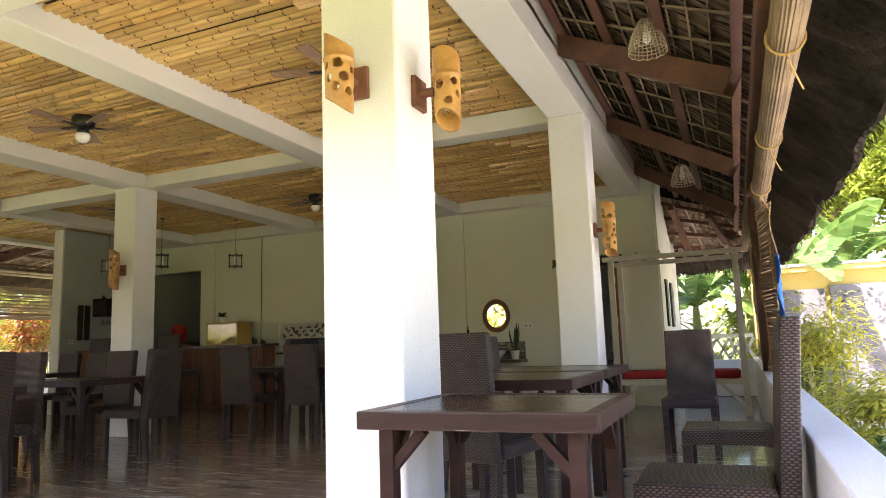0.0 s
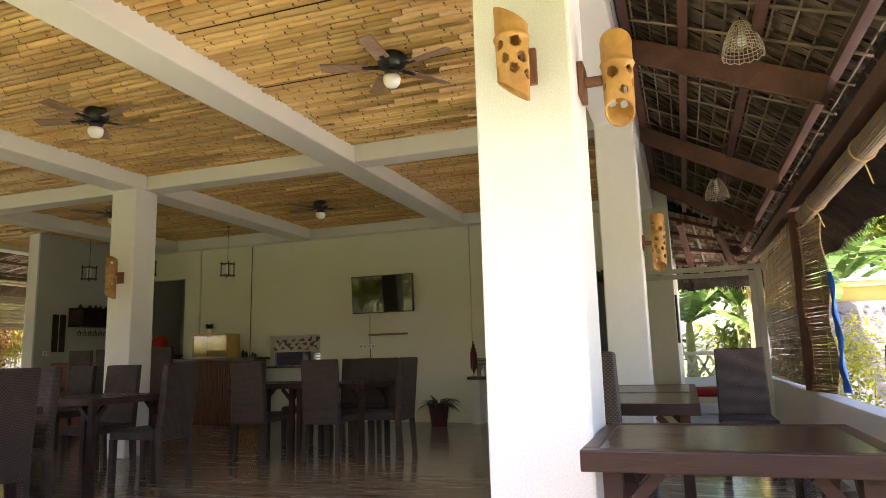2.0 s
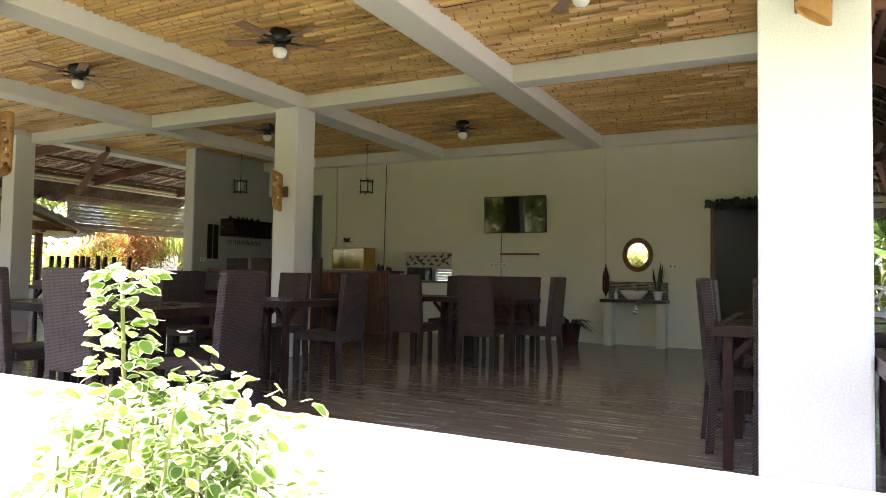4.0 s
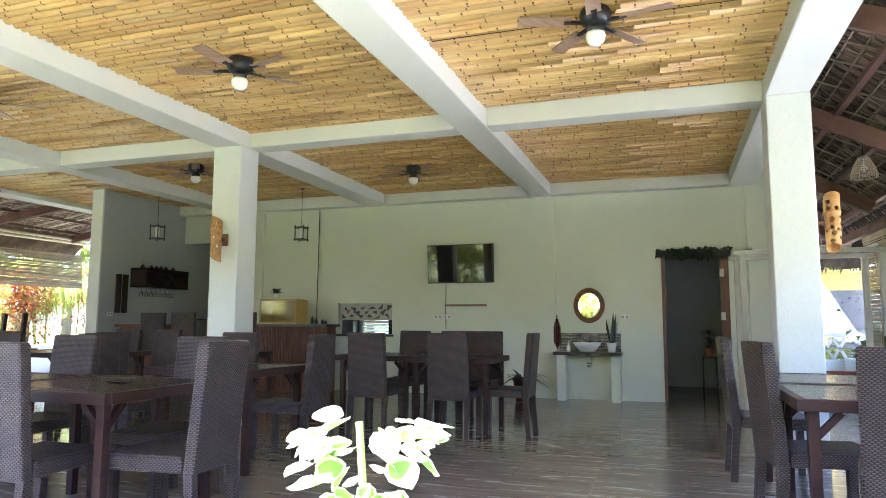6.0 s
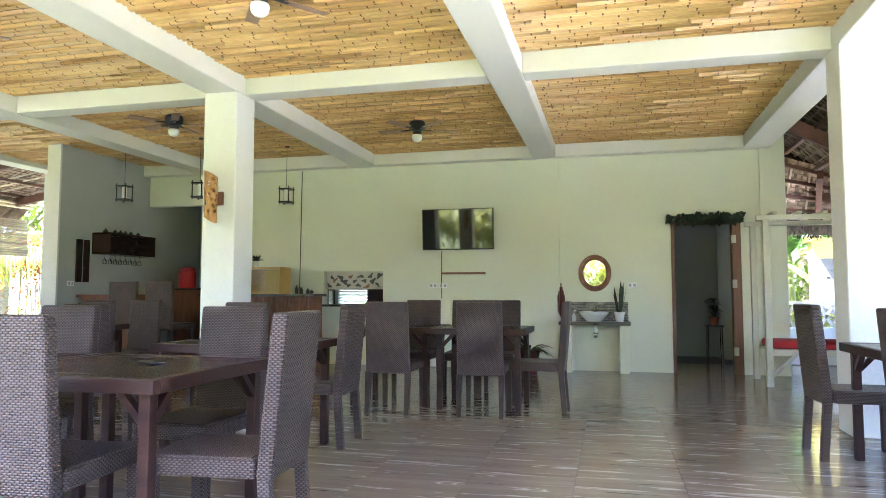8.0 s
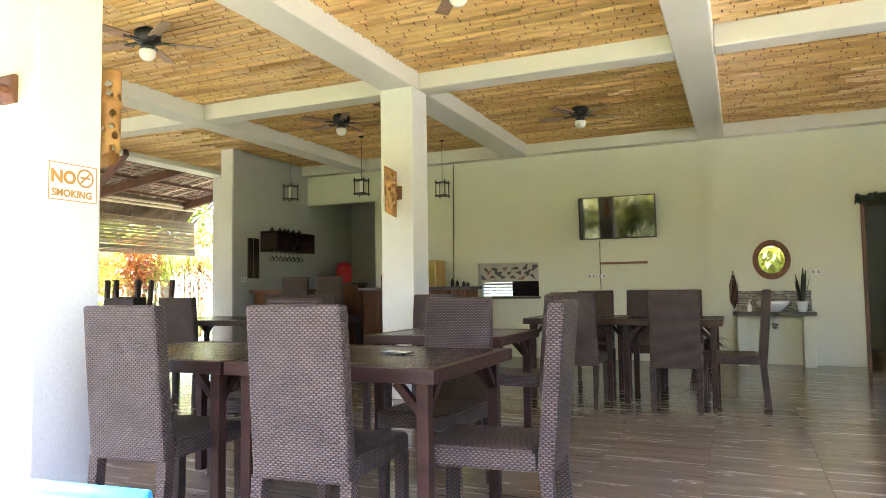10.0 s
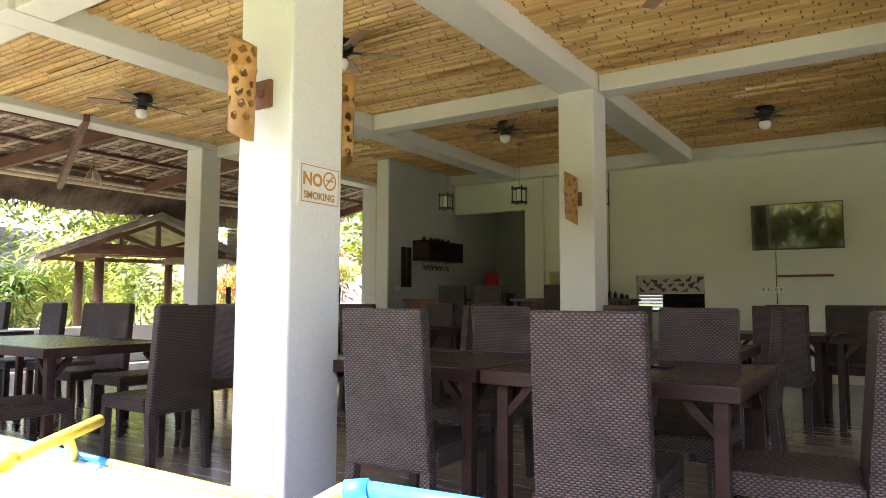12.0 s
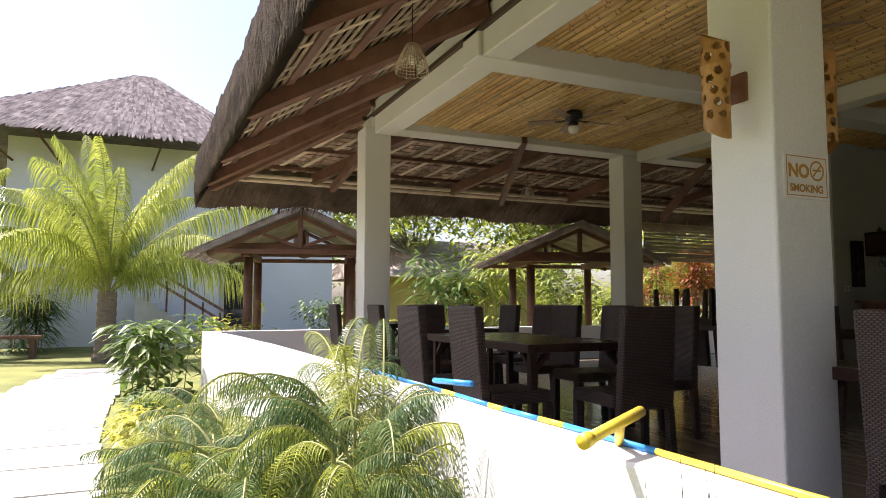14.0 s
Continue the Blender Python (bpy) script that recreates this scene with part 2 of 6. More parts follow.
M = dict(
    white=surf("white_paint", (0.70, 0.68, 0.60), (0.78, 0.76, 0.69), 0.9, 180, 0.55, 0.06, world_space=True),
    column=surf("column_paint", (0.76, 0.75, 0.70), (0.82, 0.81, 0.77), 1.2, 150, 0.5, 0.08, world_space=True),
    wall=surf("cream_wall_paint", (0.71, 0.72, 0.57), (0.78, 0.78, 0.64), 0.7, 160, 0.6, 0.06, world_space=True),
    # Greyer than the hall walls; for the partition, passage and rooms behind.
    greywall=surf("grey_wall_tone", (0.42, 0.43, 0.41), (0.50, 0.51, 0.48), 0.8, 160, 0.6, 0.06, world_space=True),
    parapet=surf("parapet_paint", (0.72, 0.72, 0.71), (0.82, 0.82, 0.81), 1.5, 120, 0.6, 0.12, world_space=True),
    bamboo=surf("bamboo_pole", (0.42, 0.225, 0.066), (0.70, 0.475, 0.185), 2.6, 40, 0.40, 0.12, stretch=(0.4, 2.0, 2.0), vary=0.17, island=True, world_space=True),
    node=surf("bamboo_node", (0.09, 0.04, 0.012), (0.20, 0.10, 0.035), 12, 60, 0.6, 0.1, world_space=True),
    # Near-black so the shade in the gaps between poles is in the colour.
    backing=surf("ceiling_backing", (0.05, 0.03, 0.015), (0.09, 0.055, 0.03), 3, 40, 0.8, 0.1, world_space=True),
    thatch=surf("dry_thatch", (0.26, 0.175, 0.13), (0.62, 0.45, 0.345), 3.0, 70, 0.9, 0.9, stretch=(1, 1, 1), vary=0.5, island=True, gap=0.03, world_space=True, spec=0.1),
    # Darkest thatch tone, for roof slabs, eave bundles and the hall deck.
    thatchdark=surf("dark_thatch", (0.022, 0.017, 0.013), (0.085, 0.065, 0.048), 2.5, 80, 0.95, 1.0, vary=0.4, island=True, gap=0.03, world_space=True, spec=0.1),
    eavethatch=surf("brown_eave_thatch", (0.06, 0.042, 0.032), (0.20, 0.145, 0.11), 2.5, 80, 0.95, 1.0, vary=0.45, island=True, gap=0.03, world_space=True, spec=0.1),
    greythatch=surf("grey_roof_thatch", (0.11, 0.095, 0.095), (0.27, 0.24, 0.24), 3.0, 50, 0.95, 1.0, vary=0.45, island=True, gap=0.04, world_space=True, spec=0.1),
    # Paler than greythatch: sunlight on the gazebo roofs is put into the colour.
    thatchtop=surf("sunlit_thatch", (0.25, 0.21, 0.19), (0.54, 0.47, 0.43), 3.0, 50, 0.95, 1.0, vary=0.35, island=True, gap=0.04, world_space=True, spec=0.1),
    rafter=surf("stained_rafter", (0.085, 0.036, 0.023), (0.21, 0.098, 0.062), 3.0, 50, 0.6, 0.3, stretch=(1, 1, 1), world_space=True),
    slat=surf("split_bamboo_slat", (0.40, 0.31, 0.22), (0.66, 0.54, 0.40), 5.0, 60, 0.6, 0.2, vary=0.25, island=True, world_space=True),
    slatdark=surf("weathered_slat", (0.18, 0.13, 0.09), (0.38, 0.285, 0.195), 5.0, 60, 0.7, 0.2, vary=0.3, island=True, world_space=True),
    # Darker copy of dry_thatch: the side aisle's shade is put into the colour.
    shadeshingle=surf("shaded_shingle", (0.11, 0.08, 0.06), (0.36, 0.27, 0.195), 3.0, 70, 0.9, 0.9, vary=0.5, island=True, gap=0.03, world_space=True, spec=0.1),
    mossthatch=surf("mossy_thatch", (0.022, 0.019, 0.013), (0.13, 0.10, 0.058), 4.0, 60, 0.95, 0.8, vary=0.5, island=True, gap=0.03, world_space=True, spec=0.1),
    wood=surf("dark_stained_wood", (0.018, 0.010, 0.009), (0.048, 0.024, 0.019), 2.2, 55, 0.24, 0.10, stretch=(0.7, 5, 5), spec=0.35),
    wood2=surf("table_edge_wood", (0.024, 0.0105, 0.0085), (0.056, 0.024, 0.018), 2.5, 50, 0.42, 0.15, stretch=(0.6, 5, 5), spec=0.3),
    redwood=surf("brown_wood", (0.13, 0.052, 0.026), (0.25, 0.105, 0.052), 3.0, 50, 0.5, 0.2, stretch=(5, 5, 0.7)),
    weave=wicker("woven_rattan", False),
    weaveseat=wicker("woven_rattan_seat", True),
    lampbamboo=surf("carved_bamboo", (0.34, 0.155, 0.035), (0.58, 0.32, 0.09), 6, 60, 0.4, 0.15),
    black=surf("black_metal", (0.008, 0.008, 0.009), (0.02, 0.02, 0.022), 5, 80, 0.4, 0.05),
    blade=surf("fan_blade_wood", (0.25, 0.15, 0.10), (0.40, 0.26, 0.175), 4, 40, 0.45, 0.1, stretch=(1, 6, 1)),
    opal=plain("opal_glass", (0.86, 0.85, 0.80), 0.25),
    screen=plain("tv_screen", (0.004, 0.005, 0.004), 0.05, coat=1.0),
    mirror=plain("mirror_glass", (0.92, 0.93, 0.93), 0.02, 1.0),
    chrome=plain("chrome", (0.75, 0.76, 0.78), 0.12, 1.0),
    ceramic=plain("white_ceramic", (0.85, 0.85, 0.83), 0.12),
    steel=surf("dull_steel", (0.35, 0.34, 0.32), (0.50, 0.49, 0.47), 6, 60, 0.4, 0.1, metal=0.8),
    red=surf("red_cloth", (0.28, 0.012, 0.018), (0.42, 0.025, 0.03), 5, 200, 0.85, 0.3),
    redplastic=surf("red_plastic", (0.42, 0.012, 0.012), (0.55, 0.02, 0.02), 4, 90, 0.35, 0.03),
    maroon=surf("maroon_cloth", (0.05, 0.008, 0.012), (0.10, 0.015, 0.02), 5, 200, 0.9, 0.3),
    frame=surf("cream_painted_wood", (0.52, 0.50, 0.40), (0.64, 0.61, 0.50), 3, 60, 0.55, 0.15),
    jamb=surf("door_jamb_wood", (0.10, 0.045, 0.025), (0.22, 0.10, 0.05), 3, 50, 0.45, 0.15, stretch=(6, 6, 0.6)),
    glass=plain("clear_glass", (0.95, 0.97, 0.96), 0.02, 0.0, 1.0),
    yellowcase=surf("varnished_plywood", (0.50, 0.30, 0.07), (0.66, 0.43, 0.12), 4, 50, 0.4, 0.08),
    blue=surf("blue_pvc", (0.02, 0.22, 0.55), (0.04, 0.30, 0.68), 6, 80, 0.35, 0.05),
    yellow=surf("yellow_paint_pipe", (0.58, 0.43, 0.03), (0.74, 0.57, 0.06), 6, 80, 0.45, 0.1),
    bluetarp=surf("blue_tarp", (0.01, 0.10, 0.45), (0.02, 0.17, 0.62), 6, 80, 0.5, 0.2),
    lawn=surf("lawn_grass", (0.09, 0.115, 0.025), (0.23, 0.24, 0.065), 0.8, 40, 0.9, 0.8, world_space=True, gap=0.03),
    concrete=surf("pale_concrete", (0.50, 0.48, 0.45), (0.66, 0.64, 0.60), 1.5, 60, 0.8, 0.2, world_space=True),
    yellowwall=surf("yellow_wall_paint", (0.50, 0.365, 0.09), (0.60, 0.46, 0.14), 1.0, 60, 0.7, 0.1, world_space=True),
    pebble=surf("pebble_panel", (0.10, 0.097, 0.10), (0.155, 0.15, 0.155), 3.0, 60, 0.8, 0.3, world_space=True),
    stone=surf("dark_pebble", (0.04, 0.04, 0.05), (0.13, 0.12, 0.13), 6, 60, 0.6, 0.2, vary=0.4, island=True),
    log=surf("fence_log", (0.13, 0.06, 0.04), (0.27, 0.14, 0.10), 4, 50, 0.8, 0.4, stretch=(4, 4, 0.7), vary=0.3),
    housewhite=surf("house_render", (0.66, 0.67, 0.70), (0.76, 0.77, 0.79), 0.6, 60, 0.7, 0.1, world_space=True),
    darkglass=plain("dark_window_glass", (0.02, 0.025, 0.03), 0.05),
    soil=surf("soil", (0.05, 0.035, 0.025), (0.10, 0.07, 0.05), 6, 60, 0.95, 0.5, world_space=True),
    terracotta=surf("terracotta", (0.28, 0.10, 0.06), (0.42, 0.17, 0.10), 5, 60, 0.8, 0.2),
    trunk=surf("palm_trunk", (0.13, 0.10, 0.075), (0.28, 0.22, 0.17), 6, 50, 0.9, 0.6, stretch=(1, 1, 4)),
    stem=surf("green_stem", (0.18, 0.20, 0.06), (0.36, 0.36, 0.12), 5, 50, 0.6, 0.1),
    palm=leafy("palm_leaf", (0.20, 0.26, 0.04), (0.44, 0.48, 0.10), 1.0, 0.45),
    fern=leafy("fern_palm_leaf", (0.06, 0.12, 0.05), (0.17, 0.25, 0.10), 1.5, 0.35),
    bush=leafy("shrub_leaf", (0.06, 0.12, 0.03), (0.18, 0.26, 0.06), 1.0, 0.4),
    pale=leafy("variegated_leaf", (0.16, 0.28, 0.05), (0.30, 0.42, 0.10), 12.0, 0.45),
    leafrim=leafy("cream_leaf_edge", (0.58, 0.61, 0.36), (0.72, 0.74, 0.52), 9.0, 0.4),
    banana=leafy("banana_leaf", (0.055, 0.12, 0.03), (0.14, 0.22, 0.06), 2.5, 0.4),
    croton=leafy("croton_leaf", (0.15, 0.03, 0.012), (0.36, 0.12, 0.022), 2.0, 0.4),
    yellowleaf=leafy("yellow_leaf", (0.30, 0.32, 0.04), (0.55, 0.52, 0.08), 2.0, 0.45),
    dark_leaf=leafy("dark_leaf", (0.012, 0.022, 0.010), (0.05, 0.07, 0.035), 4.0, 0.15),
    canopy=leafy("tree_leaf", (0.15, 0.21, 0.025), (0.38, 0.43, 0.08), 0.7, 0.48),
    sign=plain("sign_board", (0.78, 0.75, 0.70), 0.35),
    gold=plain("sign_gold", (0.50, 0.26, 0.05), 0.4),
    tile=tile_mat(),
    grout=surf("grout", (0.16, 0.14, 0.13), (0.22, 0.20, 0.18), 4, 60, 0.8, 0.1, world_space=True),
    splash=surf("mosaic_tile", (0.035, 0.03, 0.025), (0.26, 0.235, 0.18), 9, 60, 0.3, 0.1, vary=0.7, island=True),
    counter=surf("dark_stone_top", (0.035, 0.026, 0.022), (0.08, 0.06, 0.05), 8, 90, 0.3, 0.05),
    print_=surf("printed_panel", (0.40, 0.37, 0.31), (0.55, 0.51, 0.44), 5, 90, 0.6, 0.05),
    blind=surf("bamboo_blind", (0.21, 0.135, 0.07), (0.43, 0.30, 0.16), 3, 60, 0.55, 0.2, vary=0.35, island=True, world_space=True),
    rope=surf("rope", (0.42, 0.27, 0.09), (0.60, 0.42, 0.17), 20, 90, 0.9, 0.3),
)


# ---- mesh helpers ----
def box(bm, x0, x1, y0, y1, z0, z1, bevel=0.0, m=None):
    r = bmesh.ops.create_cube(bm, size=1.0)
    vs = r["verts"]
    for v in vs:
        v.co = Vector((x0 + (v.co.x + 0.5) * (x1 - x0), y0 + (v.co.y + 0.5) * (y1 - y0), z0 + (v.co.z + 0.5) * (z1 - z0)))
    if m is not None:
        for v in vs:
            v.co = m @ v.co
    if bevel:
        es = list({e for v in vs for e in v.link_edges})
        bmesh.ops.bevel(bm, geom=es, offset=bevel, segments=2, affect="EDGES", profile=0.5)


def rod(bm, a, b, r0, r1=None, n=8, caps=True):
    a, b = Vector(a), Vector(b)
    r1 = r0 if r1 is None else r1
    d = b - a
    q = d.to_track_quat("Z", "Y")
    rings = []
    for p, r in ((a, r0), (b, r1)):
        rings.append([bm.verts.new(p + q @ Vector((r * math.cos(2 * math.pi * i / n), r * math.sin(2 * math.pi * i / n), 0))) for i in range(n)])
    for i in range(n):
        j = (i + 1) % n
        bm.faces.new((rings[0][i], rings[0][j], rings[1][j], rings[1][i]))
    if caps:
        bm.faces.new(rings[0][::-1])
        bm.faces.new(rings[1])


def lathe(bm, profile, n=20, m=None):
    """profile: (radius, z) from bottom to top."""
    rings = []
    for r, z in profile:
        ring = []
        for i in range(n):
            c = Vector((r * math.cos(2 * math.pi * i / n), r * math.sin(2 * math.pi * i / n), z))
            ring.append(bm.verts.new(m @ c if m is not None else c))
        rings.append(ring)
    for a, b in zip(rings, rings[1:]):
        for i in range(n):
            j = (i + 1) % n
            bm.faces.new((a[i], a[j], b[j], b[i]))
    if profile[0][0] > 1e-4:
        bm.faces.new(rings[0][::-1])
    if profile[-1][0] > 1e-4:
        bm.faces.new(rings[-1])


def plank(bm, a, b, w, h, up=(0, 0, 1), bevel=0.0):
    """A beam from a to b of width w and height h."""
    a, b = Vector(a), Vector(b)
    y = (b - a).normalized()
    x = y.cross(Vector(up)).normalized()
    z = x.cross(y)
    mat = Matrix((x, y, z)).transposed().to_4x4()
    mat.translation = a
    box(bm, -w / 2, w / 2, 0, (b - a).length, -h / 2, h / 2, bevel, mat)


def quad(bm, *ps):
    return bm.faces.new([bm.verts.new(p) for p in ps])


def mesh_ob(name, bm, mat, smooth=False):
    me = bpy.data.meshes.new(name)
    bm.to_mesh(me)
    bm.free()
    me.materials.append(mat)
    if smooth:
        for p in me.polygons:
            p.use_smooth = True
    return new(name, me)


def part(name, bm, mat, parent, label="", smooth=False):
    ob = mesh_ob(name, bm, mat, smooth)
    ob.parent = parent
    if label:
        tagged(ob, label=label)
    return ob


def thing(name, m, label, category, group="", kind=""):
    e = new(name)
    e.matrix_basis = m
    return tagged(e, label, category, group, kind)


def boxpart(name, dims, mat, parent, bevel=0.0, label=""):
    bm = bmesh.new()
    box(bm, *dims, bevel)
    return part(name, bm, mat, parent, label)


def setting(name, dims, mat, label, category, bevel=0.0):
    bm = bmesh.new()
    box(bm, *dims, bevel)
    return tagged(mesh_ob(name, bm, mat), label, category, kind="structure")


RNG = random.Random(7)

# ---- plan ----
X_A, X_M, X_C, X_N, X_E = (-1.03, -0.69), (-3.82, -3.50), (-6.56, -6.21), (-9.25, -8.95), (-12.06, -11.74)
Y_F, Y_M, Y_B = (2.12, 2.46), (5.91, 6.25), 9.95
Z_BEAM, Z_CEIL, GROUND = 3.01, 3.175, -0.42
PAR_Z = 0.59

# ---- ground, floor slab, walls ----
bm = bmesh.new()
box(bm, -400, 400, -400, 400, GROUND - 0.3, GROUND)
tagged(mesh_ob("ground", bm, M["lawn"]), "sunlit green lawn reaching into the distance", "lawn", kind="structure")
setting("floor", (-14.95, 0.80, 1.0, 16.0, GROUND - 0.1, -0.012), M["grout"], "raised restaurant floor slab under glossy tiles", "floor")

# back wall with the doorway and the serving hatch
WALL_T = 0.15
HATCH = (-7.09, -6.12, 0.91, 1.42)
DOOR = (-1.94, -1.09, 2.02)
bm = bmesh.new()
y0, y1 = Y_B, Y_B + WALL_T
box(bm, -8.85, HATCH[0], y0, y1, 0, 3.3)
box(bm, HATCH[0], HATCH[1], y0, y1, 0, HATCH[2])
box(bm, HATCH[0], HATCH[1], y0, y1, HATCH[3], 3.3)
box(bm, HATCH[1], DOOR[0], y0, y1, 0, 3.3)
box(bm, DOOR[0], DOOR[1], y0, y1, DOOR[2], 3.3)
box(bm, DOOR[1], -0.5, y0, y1, 0, 3.3)
tagged(mesh_ob("wall_back", bm, M["wall"]), "cream painted back wall with a doorway and a serving hatch", "wall", kind="structure")
bm = bmesh.new()
box(bm, -10.245, -8.85, y0, y1, 2.52, 3.3)
tagged(mesh_ob("wall_header", bm, M["wall"]), "cream wall header above the kitchen passage", "wall", kind="structure")
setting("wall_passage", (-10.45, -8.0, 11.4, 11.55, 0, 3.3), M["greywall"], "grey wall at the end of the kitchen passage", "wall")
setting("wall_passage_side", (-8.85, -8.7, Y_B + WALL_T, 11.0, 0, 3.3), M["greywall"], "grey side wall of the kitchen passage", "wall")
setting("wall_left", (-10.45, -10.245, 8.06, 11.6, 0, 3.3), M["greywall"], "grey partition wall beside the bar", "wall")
setting("wall_pier", (-10.455, -10.24, 8.03, 8.06, 0, 3.17), M["column"], "white painted end of the partition wall", "wall")
for i, (a, b) in enumerate([(-3.77, -3.47), (-0.82, -0.52), (-8.87, -8.55)]):
    setting(f"pilaster_{i + 1}", (a, b, Y_B - 0.05, Y_B, 0, Z_BEAM), M["wall"], "cream painted wall pilaster under a ceiling beam", "pilaster")
# rooms behind the wall
bm = bmesh.new()
for a, b, c, e in ((-9.6, -8.35, 0, 3.3), (-7.65, -3.2, 0, 3.3), (-8.35, -7.65, 0, 0.75), (-8.35, -7.65, 1.15, 3.3)):
    box(bm, a, b, 13.55, 13.7, c, e)
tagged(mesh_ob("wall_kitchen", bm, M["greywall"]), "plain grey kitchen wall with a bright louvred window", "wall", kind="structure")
lw = thing("window_1", pose(0, 0, 0), "white louvred kitchen window letting daylight in", "window", kind="structure")
for k in range(6):
    bm = bmesh.new()
    box(bm, -0.35, 0.35, -0.03, 0.03, -0.004, 0.004, 0, pose(-8.0, 13.62, 0.79 + 0.065 * k, 35, 0, 0))
    part("slat", bm, M["ceramic"], lw)
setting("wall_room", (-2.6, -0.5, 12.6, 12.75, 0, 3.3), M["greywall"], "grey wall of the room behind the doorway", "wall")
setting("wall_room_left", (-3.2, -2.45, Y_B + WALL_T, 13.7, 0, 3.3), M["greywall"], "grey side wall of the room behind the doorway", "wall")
# Unseen opening at y 11.65-12.05, added to brighten the room behind the doorway.
bm = bmesh.new()
for a, b, c, e in ((Y_B + WALL_T, 11.65, 0, 3.3), (12.05, 12.6, 0, 3.3), (11.65, 12.05, 0, 1.2), (11.65, 12.05, 1.75, 3.3)):
    box(bm, -0.65, -0.5, a, b, c, e)
tagged(mesh_ob("wall_right_end", bm, M["wall"]), "cream outer wall beside the covered aisle with an added opening to light the room", "wall", kind="structure")
setting("ceiling_rooms", (-10.45, -0.5, Y_B + WALL_T, 13.7, 3.3, 3.4), M["white"], "plain white ceiling over the rooms behind", "ceiling")

# doorway
d = thing("door_1", pose(0, 0, 0), "dark wooden door frame around an open doorway", "door", kind="structure")
boxpart("door_jamb", (DOOR[0] - 0.02, DOOR[0] + 0.025, Y_B - 0.02, Y_B + 0.16, 0, DOOR[2]), M["jamb"], d, 0.006)
boxpart("door_jamb", (DOOR[1] - 0.09, DOOR[1] + 0.02, Y_B - 0.02, Y_B + 0.16, 0, DOOR[2]), M["jamb"], d, 0.006)
boxpart("door_head", (DOOR[0] - 0.02, DOOR[1] + 0.02, Y_B - 0.02, Y_B + 0.16, DOOR[2] - 0.002, DOOR[2] + 0.06), M["jamb"], d, 0.006)
for z in (0.25, 1.15, 1.75):
    boxpart("hinge", (DOOR[1] - 0.10, DOOR[1] - 0.04, Y_B - 0.026, Y_B - 0.021, z, z + 0.11), M["frame"], d)

# columns
def column(name, xr, yr, top):
    ob = setting(name, (*xr, *yr, 0.0, top), M["column"], "square white painted concrete column", "column", 0.012)
    return ob
for i, (xr, yr) in enumerate([(X_A, Y_F), (X_A, Y_M), (X_C, Y_F), (X_C, Y_M), (X_E, (2.05, 2.37)), (X_E, (5.82, 6.14)), (X_E, (9.6, 9.94))]):
    column(f"column_{i + 1}", xr, yr, Z_BEAM if xr != X_E else Z_BEAM + 0.09)

# ceiling beams
def beam(n, dims):
    setting(f"beam_{n}", dims, M["white"], "white painted concrete ceiling beam", "beam", 0.012)
n = 0
for xr in (X_A, X_M, X_C, X_N, X_E):
    n += 1
    beam(n, (*xr, Y_F[0], 9.775, Z_BEAM if xr != X_E else Z_BEAM + 0.09, 3.42))
segs = [(X_A[1], X_A[1]), (X_M[1], X_A[0]), (X_C[1], X_M[0]), (X_N[1], X_C[0]), (X_E[1], X_N[0])]
for yr, zb in (((2.16, 2.42), Z_BEAM + 0.004), ((6.06, 6.30), Z_BEAM + 0.004)):
    for a, b in segs[1:]:
        n += 1
        beam(n, (a, b, *yr, zb, 3.42))
n += 1
beam(n, (X_E[0], X_A[1], 9.777, Y_B, Z_BEAM, 3.42))

